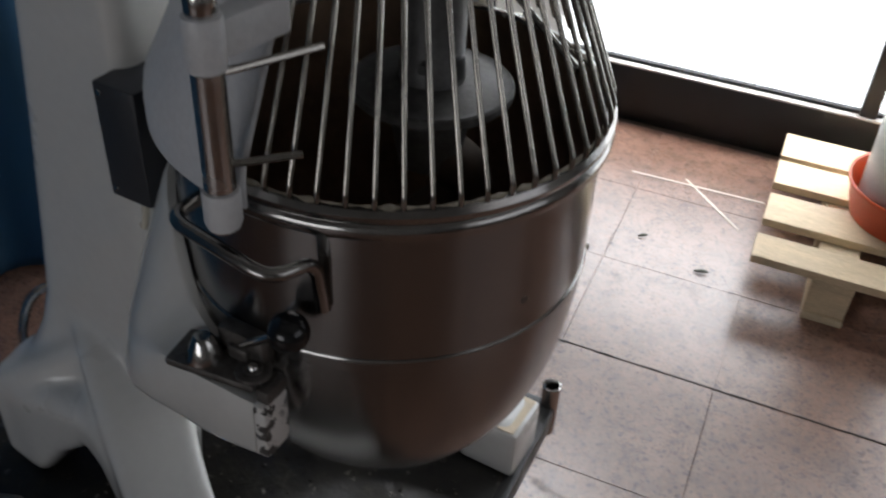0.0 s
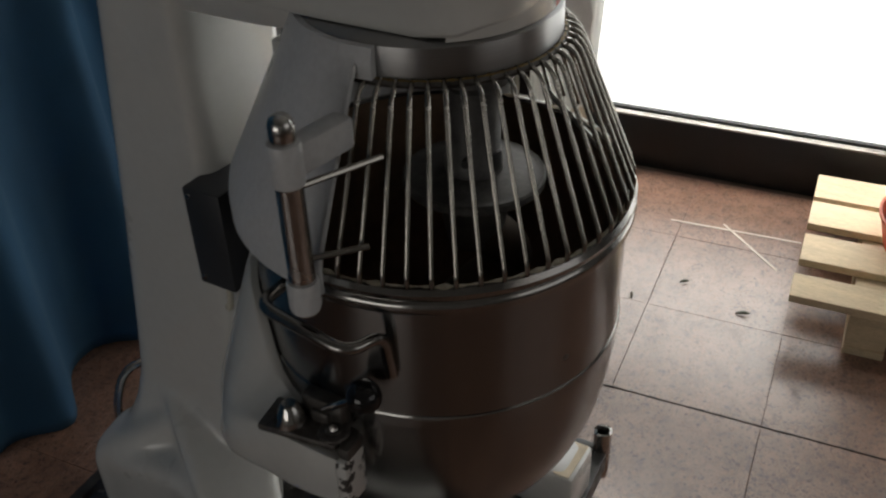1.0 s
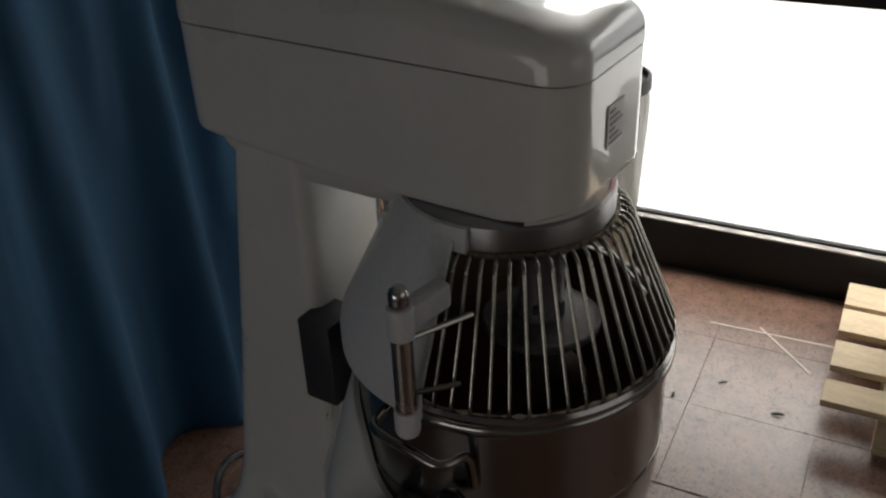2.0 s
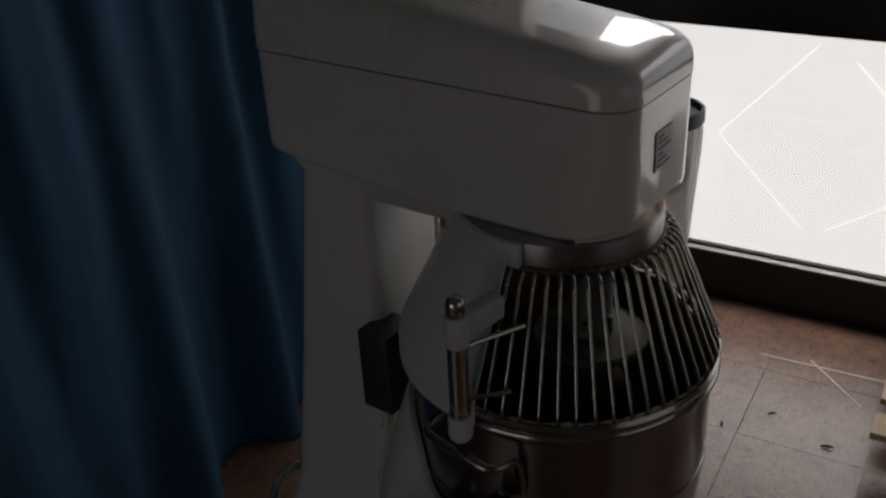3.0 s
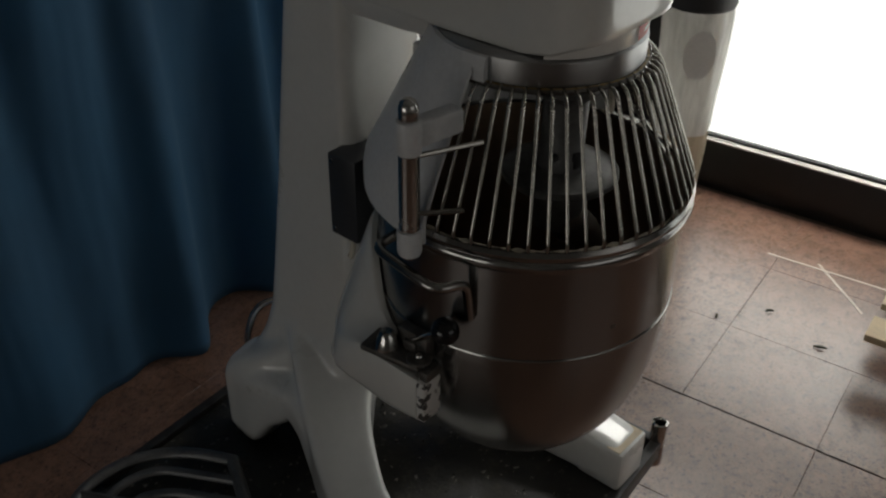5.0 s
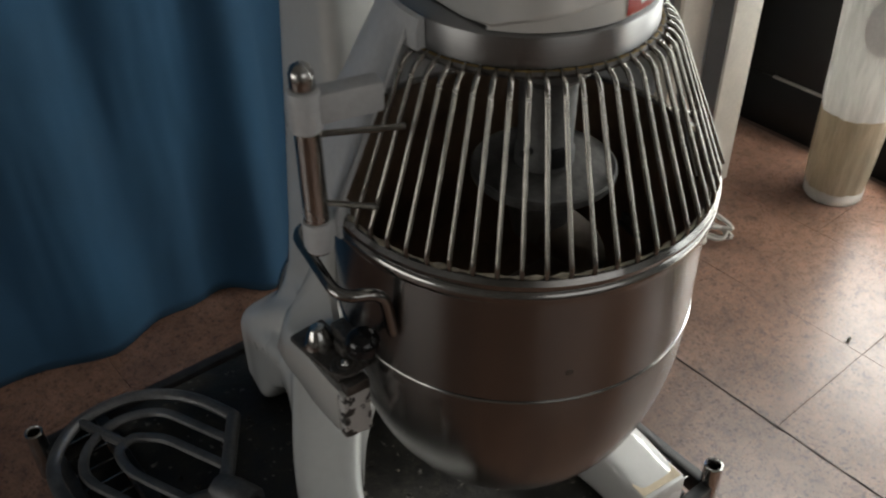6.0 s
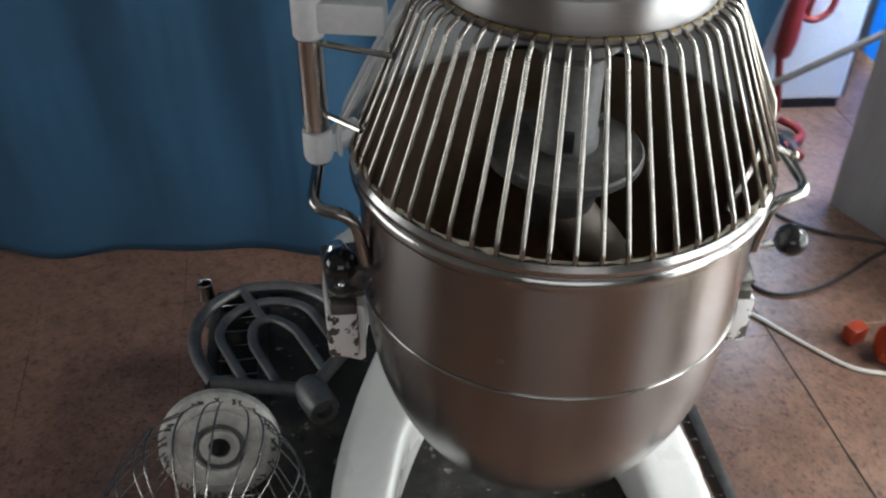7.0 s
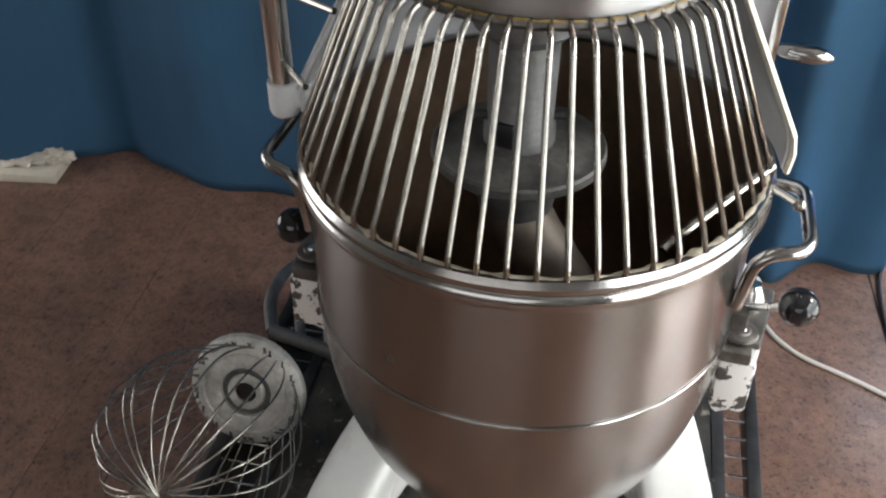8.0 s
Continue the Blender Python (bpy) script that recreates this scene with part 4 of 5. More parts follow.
def bowl():
    bw = thing("mixing_bowl", (0, 0, 0.535), "brushed stainless steel mixing bowl with two tubular handles", "bowl")
    outer = [(0.0, 0.535), (0.06, 0.54), (0.1118, 0.556), (0.1465, 0.578), (0.1682, 0.6), (0.1842, 0.6215), (0.1967, 0.643), (0.2068, 0.665), (0.2218, 0.708), (0.2319, 0.7515), (0.2381, 0.795), (0.2411, 0.838), (0.2415, 0.86), (0.2415, 1.028)]
    pts = [(q.x, q.z) for q in smooth_path([(r, 0, z) for r, z in outer], 4)]
    inner = [(r - 0.004 if r > 0.004 else 0.0, z + 0.004) for r, z in pts][::-1]
    part("body", lathe(pts + [(0.2415, 1.05), (0.2395, 1.05)] + [(max(0.0, r - 0.002), z + 0.002) for r, z in pts][::-1], 96), STEEL, bw)
    part("inner_wall", lathe([(0.2395, 1.049)] + [(max(0.0, r - 0.0025), z + 0.0025) for r, z in pts][::-1] + inner[::-1] + [(0.2375, 1.049)], 96), STAINED, bw, "stained steel inside, brown reflections put into its colour")
    part("rim", lathe([(0.2405, 1.018), (0.249, 1.02), (0.252, 1.027), (0.2505, 1.034), (0.2475, 1.037), (0.2505, 1.041), (0.251, 1.047), (0.247, 1.053), (0.24, 1.054), (0.237, 1.05)], 96), RIM_STEEL, bw, "rolled polished rim")
    part("seam", lathe([(0.2405, 0.8612), (0.2427, 0.8606), (0.2436, 0.859), (0.2438, 0.858), (0.2436, 0.857), (0.2427, 0.8554), (0.2405, 0.8548)], 96), RIM_STEEL, bw)
    for s in (-1, 1):
        back, high = (0.066, 1.015) if s < 0 else (0.044, 1.011)
        loop = rounded_path([(s * 0.236, back + 0.004, high - 0.006), (s * 0.287, back, high), (s * 0.295, -0.057, 1.0), (s * 0.246, -0.071, 0.996), (s * 0.2355, -0.072, 0.928)], 0.022, 5)
        part("handle", tube(loop, 0.0075, 10), RIM_STEEL, bw, "polished tubular handle")
        part("lug", box(-0.006, 0.016, -0.03, 0.03, 0.83, 0.866, 0.004, pose(s * 0.245, 0.02, 0, 0, 0, 0 if s > 0 else 180)), WORN_IRON, bw)
    film = [polar(a, 0.2415 + 0.0016 * noise.noise((a * 0.21, 0, 2)), 1.0535) for a in np.linspace(-92, 104, 150)]
    part("dried_dough", tube(film, [0.0012 + 0.006 * max(0.0, noise.noise((k * 0.37, 5, 0)) + 0.2) for k in range(150)], 6, flat=0.45), CRUST, bw, "uneven film of dried dough on the rim")
    part("smudge", lathe([(0, 0.0008), (0.0035, 0.0006), (0.0055, 0.0)], 14, m=SPOT), WORN_IRON, bw, "small dark spot")
    return bw


SPOT = Matrix.Translation(polar(-22, 0.2412, 0.905)) @ polar(-22, 1.0).to_track_quat("Z", "Y").to_matrix().to_4x4()
bowl()


# ---- the trolley under it ----
def trolley():
    tr = thing("trolley", (0, 0.33, 0.0), "low greasy steel trolley with wire-grate sides", "trolley")
    part("plate", box(-0.455, 0.311, -0.128, 0.735, DECK - 0.008, DECK - 0.001, 0.002), GREASE, tr, "black greasy plate dusted with flour")
    part("drip_tray", box(-0.562, -0.48, -0.105, 0.745, DECK - 0.044, DECK - 0.038, 0.001), GREASE, tr, "black greasy tray under the grate")
    x0, x1, y0, y1 = -0.575, 0.386, -0.14, 0.76
    for a in ((x0, x1, y0 - 0.012, y0 + 0.012), (x0, x1, y1 - 0.012, y1 + 0.012)):
        part("cross_rail", box(*a, DECK - 0.05, DECK, 0.003), DARK_STEEL, tr)
    for x in (x0, -0.467, 0.323, x1):
        part("side_rail", box(x - 0.012, x + 0.012, y0 + 0.013, y1 - 0.013, DECK - 0.045, DECK + 0.002, 0.003), DARK_STEEL, tr)
    for a, b, start in ((0.335, 0.374, -0.102), (-0.563, -0.479, -0.08)):
        me = part("rung", rod((a, 0, DECK - 0.006), (b, 0, DECK - 0.006), 0.0022, 6), TUBE_STEEL, tr, m=pose(0, start, 0)).data
        for k in range(1, 19):
            placed("rung", me, tr, m=pose(0, start + 0.0448 * k, 0))
    for x, y in ((0.393, -0.138), (-0.575, -0.138), (0.386, 0.75), (-0.595, 0.748)):
        part("corner_socket", lathe([(0.013, 0.25), (0.013, 0.262), (0.0145, 0.264), (0.018, 0.262), (0.018, 0.14), (0.012, 0.14)], 20, centre=(x, y)), TUBE_STEEL, tr, "open steel tube socket")
        x, y = x * 0.72, 0.31 + (y - 0.31) * 0.72
        f = box(x - 0.022, x - 0.018, y - 0.015, y + 0.015, 0.05, 0.15, 0.001)
        box(x + 0.018, x + 0.022, y - 0.015, y + 0.015, 0.05, 0.15, 0.001, bm=f)
        box(x - 0.022, x + 0.022, y - 0.02, y + 0.02, 0.15, 0.165, 0.001, bm=f)
        fork = part("caster_fork", f, DARK_STEEL, tr)
        part("caster_wheel", lathe([(0, -0.014), (0.048, -0.014), (0.056, -0.008), (0.057, 0), (0.056, 0.008), (0.048, 0.014), (0, 0.014)], 28, m=pose(x, y, 0.058, 0, 90, 0)), BLACK_RUBBER, fork)
    tr.matrix_basis = pose(0, 0.33, 0, 0, 0, 4.0)  # it stands askew under the mixer
    return tr


trolley()


def crumbs():
    """Lumps of grease and dried dough strewn over the trolley's plate."""
    rng = random.Random(11)
    own = bmesh.new()
    for k in range(260):
        x, y = rng.uniform(-0.44, 0.32), rng.uniform(-0.1, 0.6)
        size = rng.uniform(0.002, 0.0055) * (1.8 if k % 11 == 0 else 1.0)
        lump = bmesh.new()
        bmesh.ops.create_icosphere(lump, subdivisions=1, radius=size)
        for v in lump.verts:
            v.co = Vector((x, y, DECK + 0.3 * size)) + v.co * (1 + 0.5 * noise.noise(v.co * 400 + Vector((k, 0, 0)))) * Vector((1.0, rng.uniform(0.6, 1.1), 0.6))
        merge(own, lump)
    return tagged(part("crumbs", own, CRUMB), "crumbs of grease and dried dough on the trolley plate", "crumbs", kind="stuff")


crumbs()


# ---- loose tools lying on the trolley ----
def flat_beater():
    fb = thing("flat_beater", (-0.45, 0.4, DECK + 0.02), "dull cast aluminium flat beater lying on the trolley", "beater")
    # local frame: x along the stem, y across, laid level and propped a little
    m = Matrix.Translation((-0.383, 0.378, 0.271)) @ pose(0, 0, 0, 0, 0, 116) @ pose(0, 0, 0, 2, 4.1, 0) @ Matrix.Scale(1.06, 4)

    def w(path):
        return [m @ Vector(p) for p in path]

    rim = smooth_path([(0.08, -0.15, 0), (0.17, -0.152, 0), (0.245, -0.132, 0), (0.305, -0.085, 0), (0.335, 0.0, 0), (0.305, 0.085, 0), (0.245, 0.132, 0), (0.17, 0.152, 0), (0.08, 0.15, 0)], 6)
    part("frame", tube(w(rim), 0.0135, 10, flat=0.8), ALUMINIUM, fb)
    part("shoulder", tube(w(rounded_path([(0.08, -0.151, 0), (-0.03, 0, 0), (0.08, 0.151, 0)], 0.03)), 0.0145, 10), ALUMINIUM, fb)
    for half, far in ((0.098, 0.275), (0.046, 0.215)):
        near = -0.03 + 0.728 * half
        arch = rounded_path([(near, -half, 0), (far - 0.055, -half, 0), (far, -half * 0.4, 0), (far, half * 0.4, 0), (far - 0.055, half, 0), (near, half, 0)], 0.045, 5)
        part("rib", tube(w(arch), 0.0105, 8, flat=0.8), ALUMINIUM, fb)
    part("spine", tube(w([(0.215, 0, 0), (0.335, 0, 0)]), 0.0105, 8), ALUMINIUM, fb)
    hub = lathe([(0, -0.045), (0.016, -0.045), (0.016, -0.062), (0.027, -0.062), (0.03, -0.057), (0.031, -0.01), (0.026, 0.02), (0, 0.03)], 24)
    bmesh.ops.transform(hub, matrix=m @ pose(-0.033, 0, 0, 0, 90, 0), verts=hub.verts)
    part("socket", hub, ALUMINIUM, fb)
    return fb


flat_beater()


def whisk():
    hub, tip = Vector((-0.523, 0.19, 0.307)), Vector((-0.5, -0.122, 0.415))
    wk = thing("wire_whisk", hub, "balloon wire whisk with a turned aluminium hub disc", "whisk")
    axis = (tip - hub).normalized()
    m = Matrix.Translation(hub) @ axis.to_track_quat("Z", "Y").to_matrix().to_4x4()
    length = (tip - hub).length
    disc = lathe([(0.02, 0.006), (0.032, 0.007), (0.035, 0.004), (0.036, -0.002), (0.046, -0.002), (0.048, 0.005), (0.052, 0.007), (0.074, 0.006), (0.076, 0.003), (0.079, 0.003), (0.081, 0.006), (0.1, 0.004), (0.107, -0.002), (0.109, -0.014), (0.103, -0.02), (0.04, -0.03), (0.03, -0.08), (0.02, -0.08)], 56, close=True)
    bmesh.ops.transform(disc, matrix=m, verts=disc.verts)
    d = part("hub_disc", disc, BRIGHT_ALUMINIUM, wk, "scratched white-grey hub disc with a dark bore")
    groove = lathe([(0.0355, -0.0015), (0.0365, -0.0012), (0.0455, -0.0012), (0.047, -0.0015)], 40)
    bmesh.ops.transform(groove, matrix=m, verts=groove.verts)
    part("groove", groove, CAST_GREY, d, "darker grey groove round the bore")
    bore = lathe([(0, 0.002), (0.0195, 0.002)], 20)
    bmesh.ops.transform(bore, matrix=m, verts=bore.verts)
    part("bore", bore, BLACK_PLASTIC, d)
    ends = bmesh.new()
    for k in range(26):
        a = 2 * math.pi * (k + 0.3 * math.sin(k * 2.1)) / 26
        p = Vector((0.092 * math.cos(a), 0.092 * math.sin(a), 0.0055))
        q = Vector((0.1 * math.cos(a + 0.09), 0.1 * math.sin(a + 0.09), 0.005))
        rod(m @ p, m @ q, 0.0016, 5, ends)
        rod(m @ Vector((p.x, q.y, 0.006)), m @ Vector((q.x, p.y, 0.006)), 0.0012, 5, ends)
    part("wire_binding", ends, DARK_STEEL, d, "dark ends of the wires in the disc")
    loop = []
    for t in np.linspace(0, 1, 40):
        a = math.pi * t
        r = 0.095 * math.cos(a) + 0.162 * math.cos(a) * math.sin(a) ** 0.85
        loop.append((r, 0.0, 0.002 + length * math.sin(a) ** 0.85))
    own = tube(loop, 0.0018, 6)
    bmesh.ops.recalc_face_normals(own, faces=own.faces)
    me = bpy.data.meshes.new("whisk_wire")
    own.to_mesh(me)
    own.free()
    me.materials.append(WIRE_STEEL)
    me.shade_smooth()
    for k in range(14):
        placed("whisk_wire", me, wk, m=m @ pose(0, 0, 0.0012 * k, 0, 0, 180 * (k + 0.25 * math.sin(k * 2.3)) / 14))
    return wk


whisk()


# ---- pallet with a roll on it ----
def pallet():
    pl = thing("pallet", ROOM @ Vector((1.5, -0.95, 0)), "new pale softwood pallet", "pallet")
    v1 = -0.44
    for u0, u1 in ((1.17, 1.275), (1.345, 1.48), (1.535, 1.665), (1.69, 1.83)):
        part("deck_board", box(u0, u1, v1 - 1.15, v1 + (0.004 if u0 < 1.2 else 0), 0.123, 0.145, 0.002, ROOM), WOOD, pl, smooth=False)
    for v in (v1 - 0.2, v1 - 0.62, v1 - 1.1):
        part("stringer_board", box(1.17, 1.83, v - 0.05, v + 0.05, 0.1, 0.1225, 0.002, ROOM), WOOD, pl, smooth=False)
        part("bottom_board", box(1.17, 1.83, v - 0.05, v + 0.05, 0.0, 0.02, 0.002, ROOM), WOOD, pl, smooth=False)
        for u in (1.18, 1.45, 1.725):
            part("block", box(u, u + 0.1, v - 0.05, v + 0.05, 0.0205, 0.0995, 0.002, ROOM), WOOD, pl, smooth=False)
    return pl


pallet()


def roll():
    c = ROOM @ Vector((1.52, -0.79, 0))
    rl = thing("plastic_drum", (c.x, c.y, 0.146), "pale plastic drum standing in an orange tub on the pallet", "drum")
    part("body", lathe([(0, 0.16), (0.138, 0.16), (0.143, 0.17), (0.145, 0.4), (0.128, 0.45), (0.15, 0.52), (0.155, 0.66), (0.14, 0.78), (0, 0.8)], 40, centre=(c.x, c.y)), CLEAR_PLASTIC, rl)
    part("tub", lathe([(0, 0.146), (0.15, 0.146), (0.176, 0.24), (0.18, 0.24), (0.18, 0.247), (0.173, 0.247), (0.147, 0.152), (0, 0.152)], 40, centre=(c.x, c.y)), ORANGE, rl, "shallow orange tub")
    return rl


roll()


def canister():
    x, y = 1.72, 0.56
    cn = thing("tall_canister", (x, y, 0), "tall milky plastic canister with a black lid beside the window", "canister")
    def wrap(levels, folds):
        rings = []
        for r, z in levels:
            rings.append([(x + (r + folds * (math.sin(7 * a + 5 * z) + 0.6 * math.sin(16 * a - 9 * z))) * math.cos(a), y + (r + folds * (math.sin(7 * a + 5 * z) + 0.6 * math.sin(16 * a - 9 * z))) * math.sin(a), z) for a in (2 * math.pi * k / 72 for k in range(72))])
        return loft(rings)

    part("foot_ring", wrap([(0.086, 0.001), (0.089, 0.006), (0.09, 0.034), (0.087, 0.04)], 0.0), CLEAR_PLASTIC, cn, "pale foot ring")
    part("lower_wrap", wrap([(0.0885, 0.04), (0.093, 0.1), (0.097, 0.2), (0.1, 0.3)], 0.0022), BAG_LOW, cn, "milky wrap over beige contents")
    part("upper_wrap", wrap([(0.1, 0.301), (0.102, 0.34), (0.106, 0.48), (0.111, 0.62), (0.113, 0.7), (0.109, 0.735)], 0.0034), BAG, cn, "milky wrap with upright folds")
    part("lid", lathe([(0, 0.768), (0.1, 0.768), (0.106, 0.787), (0.112, 0.79), (0.118, 0.785), (0.12, 0.745), (0.113, 0.736), (0, 0.736)], 40, centre=(x, y)), BLACK_RUBBER, cn, "black rubber lid")
    oval = []
    for lift in (0.0, 0.0015):
        oval.append([(x + (0.1185 + lift) * math.sin(radians(-52 + 26 * math.cos(a))), y - (0.1185 + lift) * math.cos(radians(-52 + 26 * math.cos(a))), 0.6 + 0.085 * math.sin(a)) for a in (2 * math.pi * k / 24 for k in range(24))])
    part("label", loft(oval), PAPER, cn, "white oval label")
    return cn


canister()


# ---- plug, cables and what stands beyond the curtain ----
def plug():
    pg = thing("industrial_plug", (1.07, 0.56, 0), "orange and white industrial plug with its coiled cable", "plug")
    a, b = Vector((1.03, 0.565, 0.054)), Vector((1.25, 0.5, 0.024))
    d = (b - a).normalized()
    m = Matrix.Translation(a) @ d.to_track_quat("Z", "Y").to_matrix().to_4x4()
    red = lathe([(0, 0.0), (0.04, 0.0), (0.048, 0.008), (0.05, 0.02), (0.05, 0.058), (0.047, 0.06), (0.047, 0.066), (0.05, 0.068), (0.049, 0.078), (0.036, 0.082)], 28)
    bmesh.ops.transform(red, matrix=m, verts=red.verts)
    part("face", red, PLUG_RED, pg, "orange-red plug face")
    white = lathe([(0.035, 0.081), (0.039, 0.09), (0.034, 0.14), (0.025, 0.17), (0.017, 0.215), (0.008, 0.222)], 28)
    bmesh.ops.transform(white, matrix=m, verts=white.verts)
    part("shell", white, WHITE_RUBBER, pg, "off-white plug shell")
    part("small_cap", box(-0.026, 0.026, -0.02, 0.02, 0, 0.05, 0.008, pose(1.005, 0.632, 0.001, 0, 0, 20)), PLUG_RED, pg)
    turns = []
    lie = Vector((0.16, -0.987, 0)).normalized()
    side = Vector((0.987, 0.16, 0)).normalized()
    for k in range(4):
        for i in range(14):
            t = 2 * math.pi * i / 14
            q = Vector((1.27, 0.665, 0)) + lie * ((0.185 + 0.01 * k) * math.cos(t) + 0.02 * math.sin(k * 2.0)) + side * ((0.032 + 0.008 * k) * math.sin(t) + 0.012 * math.cos(k * 3.0))
            turns.append((q.x, q.y, 0.012 + 0.016 * k + 0.07 * max(0.0, -math.cos(t)) + 0.006 * math.sin(3 * t + k)))
    part("coil", tube(smooth_path(turns, 3), 0.0055, 8), WHITE_RUBBER, pg, "loosely coiled pale cable")
    return pg


turned(plug(), DOORWAY)


def cable(name, pts, r, material, label):
    return tagged(part(name, tube(smooth_path(pts, 8), r, 8), material), label, "cable")


cable("floor_cable", [(0.12, 0.62, 0.3), (0.22, 0.76, 0.1), (0.31, 0.9, 0.012), (0.37, 0.985, 0.006), (0.42, 1.005, 0.006), (0.464, 0.95, 0.006), (0.522, 0.903, 0.006), (0.621, 0.864, 0.006), (0.712, 0.818, 0.006), (0.784, 0.734, 0.006), (0.834, 0.674, 0.006), (0.9, 0.607, 0.006), (0.975, 0.58, 0.006), (1.05, 0.56, 0.006), (1.11, 0.577, 0.006), (1.165, 0.603, 0.008), (1.182, 0.628, 0.016)], 0.0055, WHITE_RUBBER, "pale cable snaking over the floor")
cable("power_cable", [(0.915, 1.405, 0.026), (0.906, 1.36, 0.01), (0.915, 1.29, 0.006), (0.937, 1.237, 0.006), (0.99, 1.178, 0.006), (1.067, 1.131, 0.006), (1.15, 1.1, 0.006), (1.2, 1.075, 0.006)], 0.0055, BLACK_RUBBER, "black power cable on the floor")
cable("power_cable", [(0.73, 1.33, 0.006), (0.715, 1.25, 0.006), (0.714, 1.15, 0.006), (0.722, 1.051, 0.006), (0.744, 0.953, 0.006), (0.787, 0.893, 0.006), (0.85, 0.879, 0.006), (0.936, 0.901, 0.006), (1.036, 0.955, 0.006), (1.126, 1.016, 0.006), (1.19, 1.05, 0.006)], 0.0055, BLACK_RUBBER, "black power cable curving over the slabs")
cable("curtain_cable", [(0.06, 0.6, 0.56), (0.058, 0.66, 0.451), (-0.023, 0.7, 0.442), (-0.059, 0.71, 0.390), (-0.071, 0.71, 0.309), (-0.066, 0.7, 0.222)], 0.008, TUBE_STEEL, "bent grey conduit tube behind the mixer column")
turned(cable("pull_cord", [(1.24, 0.975, 1.6), (1.25, 0.975, 0.9), (1.263, 0.975, 0.452), (1.29, 0.97, 0.33), (1.308, 0.965, 0.25), (1.318, 0.955, 0.18), (1.33, 0.93, 0.1), (1.3, 0.86, 0.03)], 0.004, WHITE_RUBBER, "thin pale cord hanging before the grey partition"), DOORWAY)
sw = thing("cord_switch", (1.25, 0.975, 0.46), "white tapered grip hanging on a cord", "cord grip")
part("shell", tube([(1.251, 0.975, 0.8), (1.252, 0.975, 0.72), (1.255, 0.975, 0.55), (1.259, 0.975, 0.49), (1.262, 0.975, 0.462), (1.263, 0.975, 0.455)], [0.03, 0.04, 0.043, 0.036, 0.03, 0.02], 20), WHITE_RUBBER, sw)
part("knot", ball((1.308, 0.965, 0.25), 0.009), WHITE_RUBBER, sw)
turned(sw, DOORWAY)


def connector():
    cn = thing("blue_connector", (1.05, 1.43, 0), "grey and blue cable connector on a dark red hose", "connector")
    a, b = Vector((0.985, 1.36, 0.028)), Vector((1.09, 1.475, 0.036))
    m = Matrix.Translation(a) @ (b - a).normalized().to_track_quat("Z", "Y").to_matrix().to_4x4()
    for name, prof, mat, label in (("shell", [(0, 0), (0.013, 0), (0.016, 0.01), (0.019, 0.05), (0.025, 0.06), (0.025, 0.11), (0, 0.11)], CLEAR_PLASTIC, "grey plastic shell"), ("collar", [(0.025, 0.1), (0.033, 0.102), (0.036, 0.108), (0.036, 0.132), (0.03, 0.138), (0, 0.138)], BLUE_PLASTIC, "blue collar")):
        own = lathe(prof, 24)
        bmesh.ops.transform(own, matrix=m, verts=own.verts)
        part(name, own, mat, cn, label)
    part("hose", tube(smooth_path([(1.08, 1.465, 0.036), (1.13, 1.5, 0.03), (1.19, 1.53, 0.024), (1.235, 1.57, 0.024), (1.23, 1.62, 0.03), (1.19, 1.66, 0.04)]), 0.015, 10), RED_PAINT, cn, "dark red hose")
    return cn


turned(connector(), PASSAGE)
turned(cable("red_hose", [(1.06, 1.56, 0.016), (1.0, 1.51, 0.016), (0.93, 1.47, 0.016), (0.86, 1.46, 0.016), (0.78, 1.5, 0.016)], 0.015, RED_PAINT, "dark red hose running under the curtain"), PASSAGE)


def appliance():
    ap = thing("white_appliance", (1.2, 2.05, 0), "white enamelled appliance with a black plinth on the slabs", "appliance")
    part("body", box(1.0, 1.385, 1.85, 2.3, 0.03, 1.2, 0.028, segments=4), APPLIANCE, ap)
    part("plinth", box(1.01, 1.37, 1.865, 2.29, 0.0, 0.0295, 0.002), BLACK_FRAME, ap)
    part("corner_trim", tube([(1.378, 1.857, 0.05), (1.378, 1.857, 1.17)], 0.0045, 8), DARK_STEEL, ap)
    return ap


appliance()


def red_stand():
    rs = thing("red_stand", (1.11, 1.8, 0), "red painted tubular stand with a clamp", "stand")
    part("tube_frame", tube(rounded_path([(0.9, 1.73, 0.014), (1.128, 1.8, 0.014), (1.126, 1.8, 0.06), (1.089, 1.8, 0.26)], 0.03, 6), 0.0125, 12), RED_PAINT, rs)
    part("clamp_body", tube([(1.098, 1.8, 0.23), (1.1, 1.8, 0.245), (1.105, 1.8, 0.29), (1.11, 1.8, 0.43), (1.116, 1.8, 0.6), (1.117, 1.8, 0.62)], [0.02, 0.03, 0.034, 0.03, 0.03, 0.022], 14), RED_PAINT, rs)
    part("hook", tube(smooth_path([(1.11, 1.8, 0.4), (1.123, 1.8, 0.384), (1.146, 1.8, 0.365), (1.176, 1.8, 0.357), (1.208, 1.8, 0.371), (1.228, 1.8, 0.404), (1.236, 1.8, 0.5)]), 0.012, 10), RED_PAINT, rs)
    part("upper_arm", rod((1.15, 1.8, 0.365), (1.166, 1.8, 0.52), 0.01), RED_PAINT, rs)
    return rs


red_stand()
tagged(part("leaning_bar", tube([(0.748, 1.72, 0.012), (1.043, 1.72, 0.167), (1.382, 1.72, 0.345), (1.6, 1.72, 0.459)], 0.0125, 8), BROWN_BAR), "brown bar leaning before the appliance", "bar")


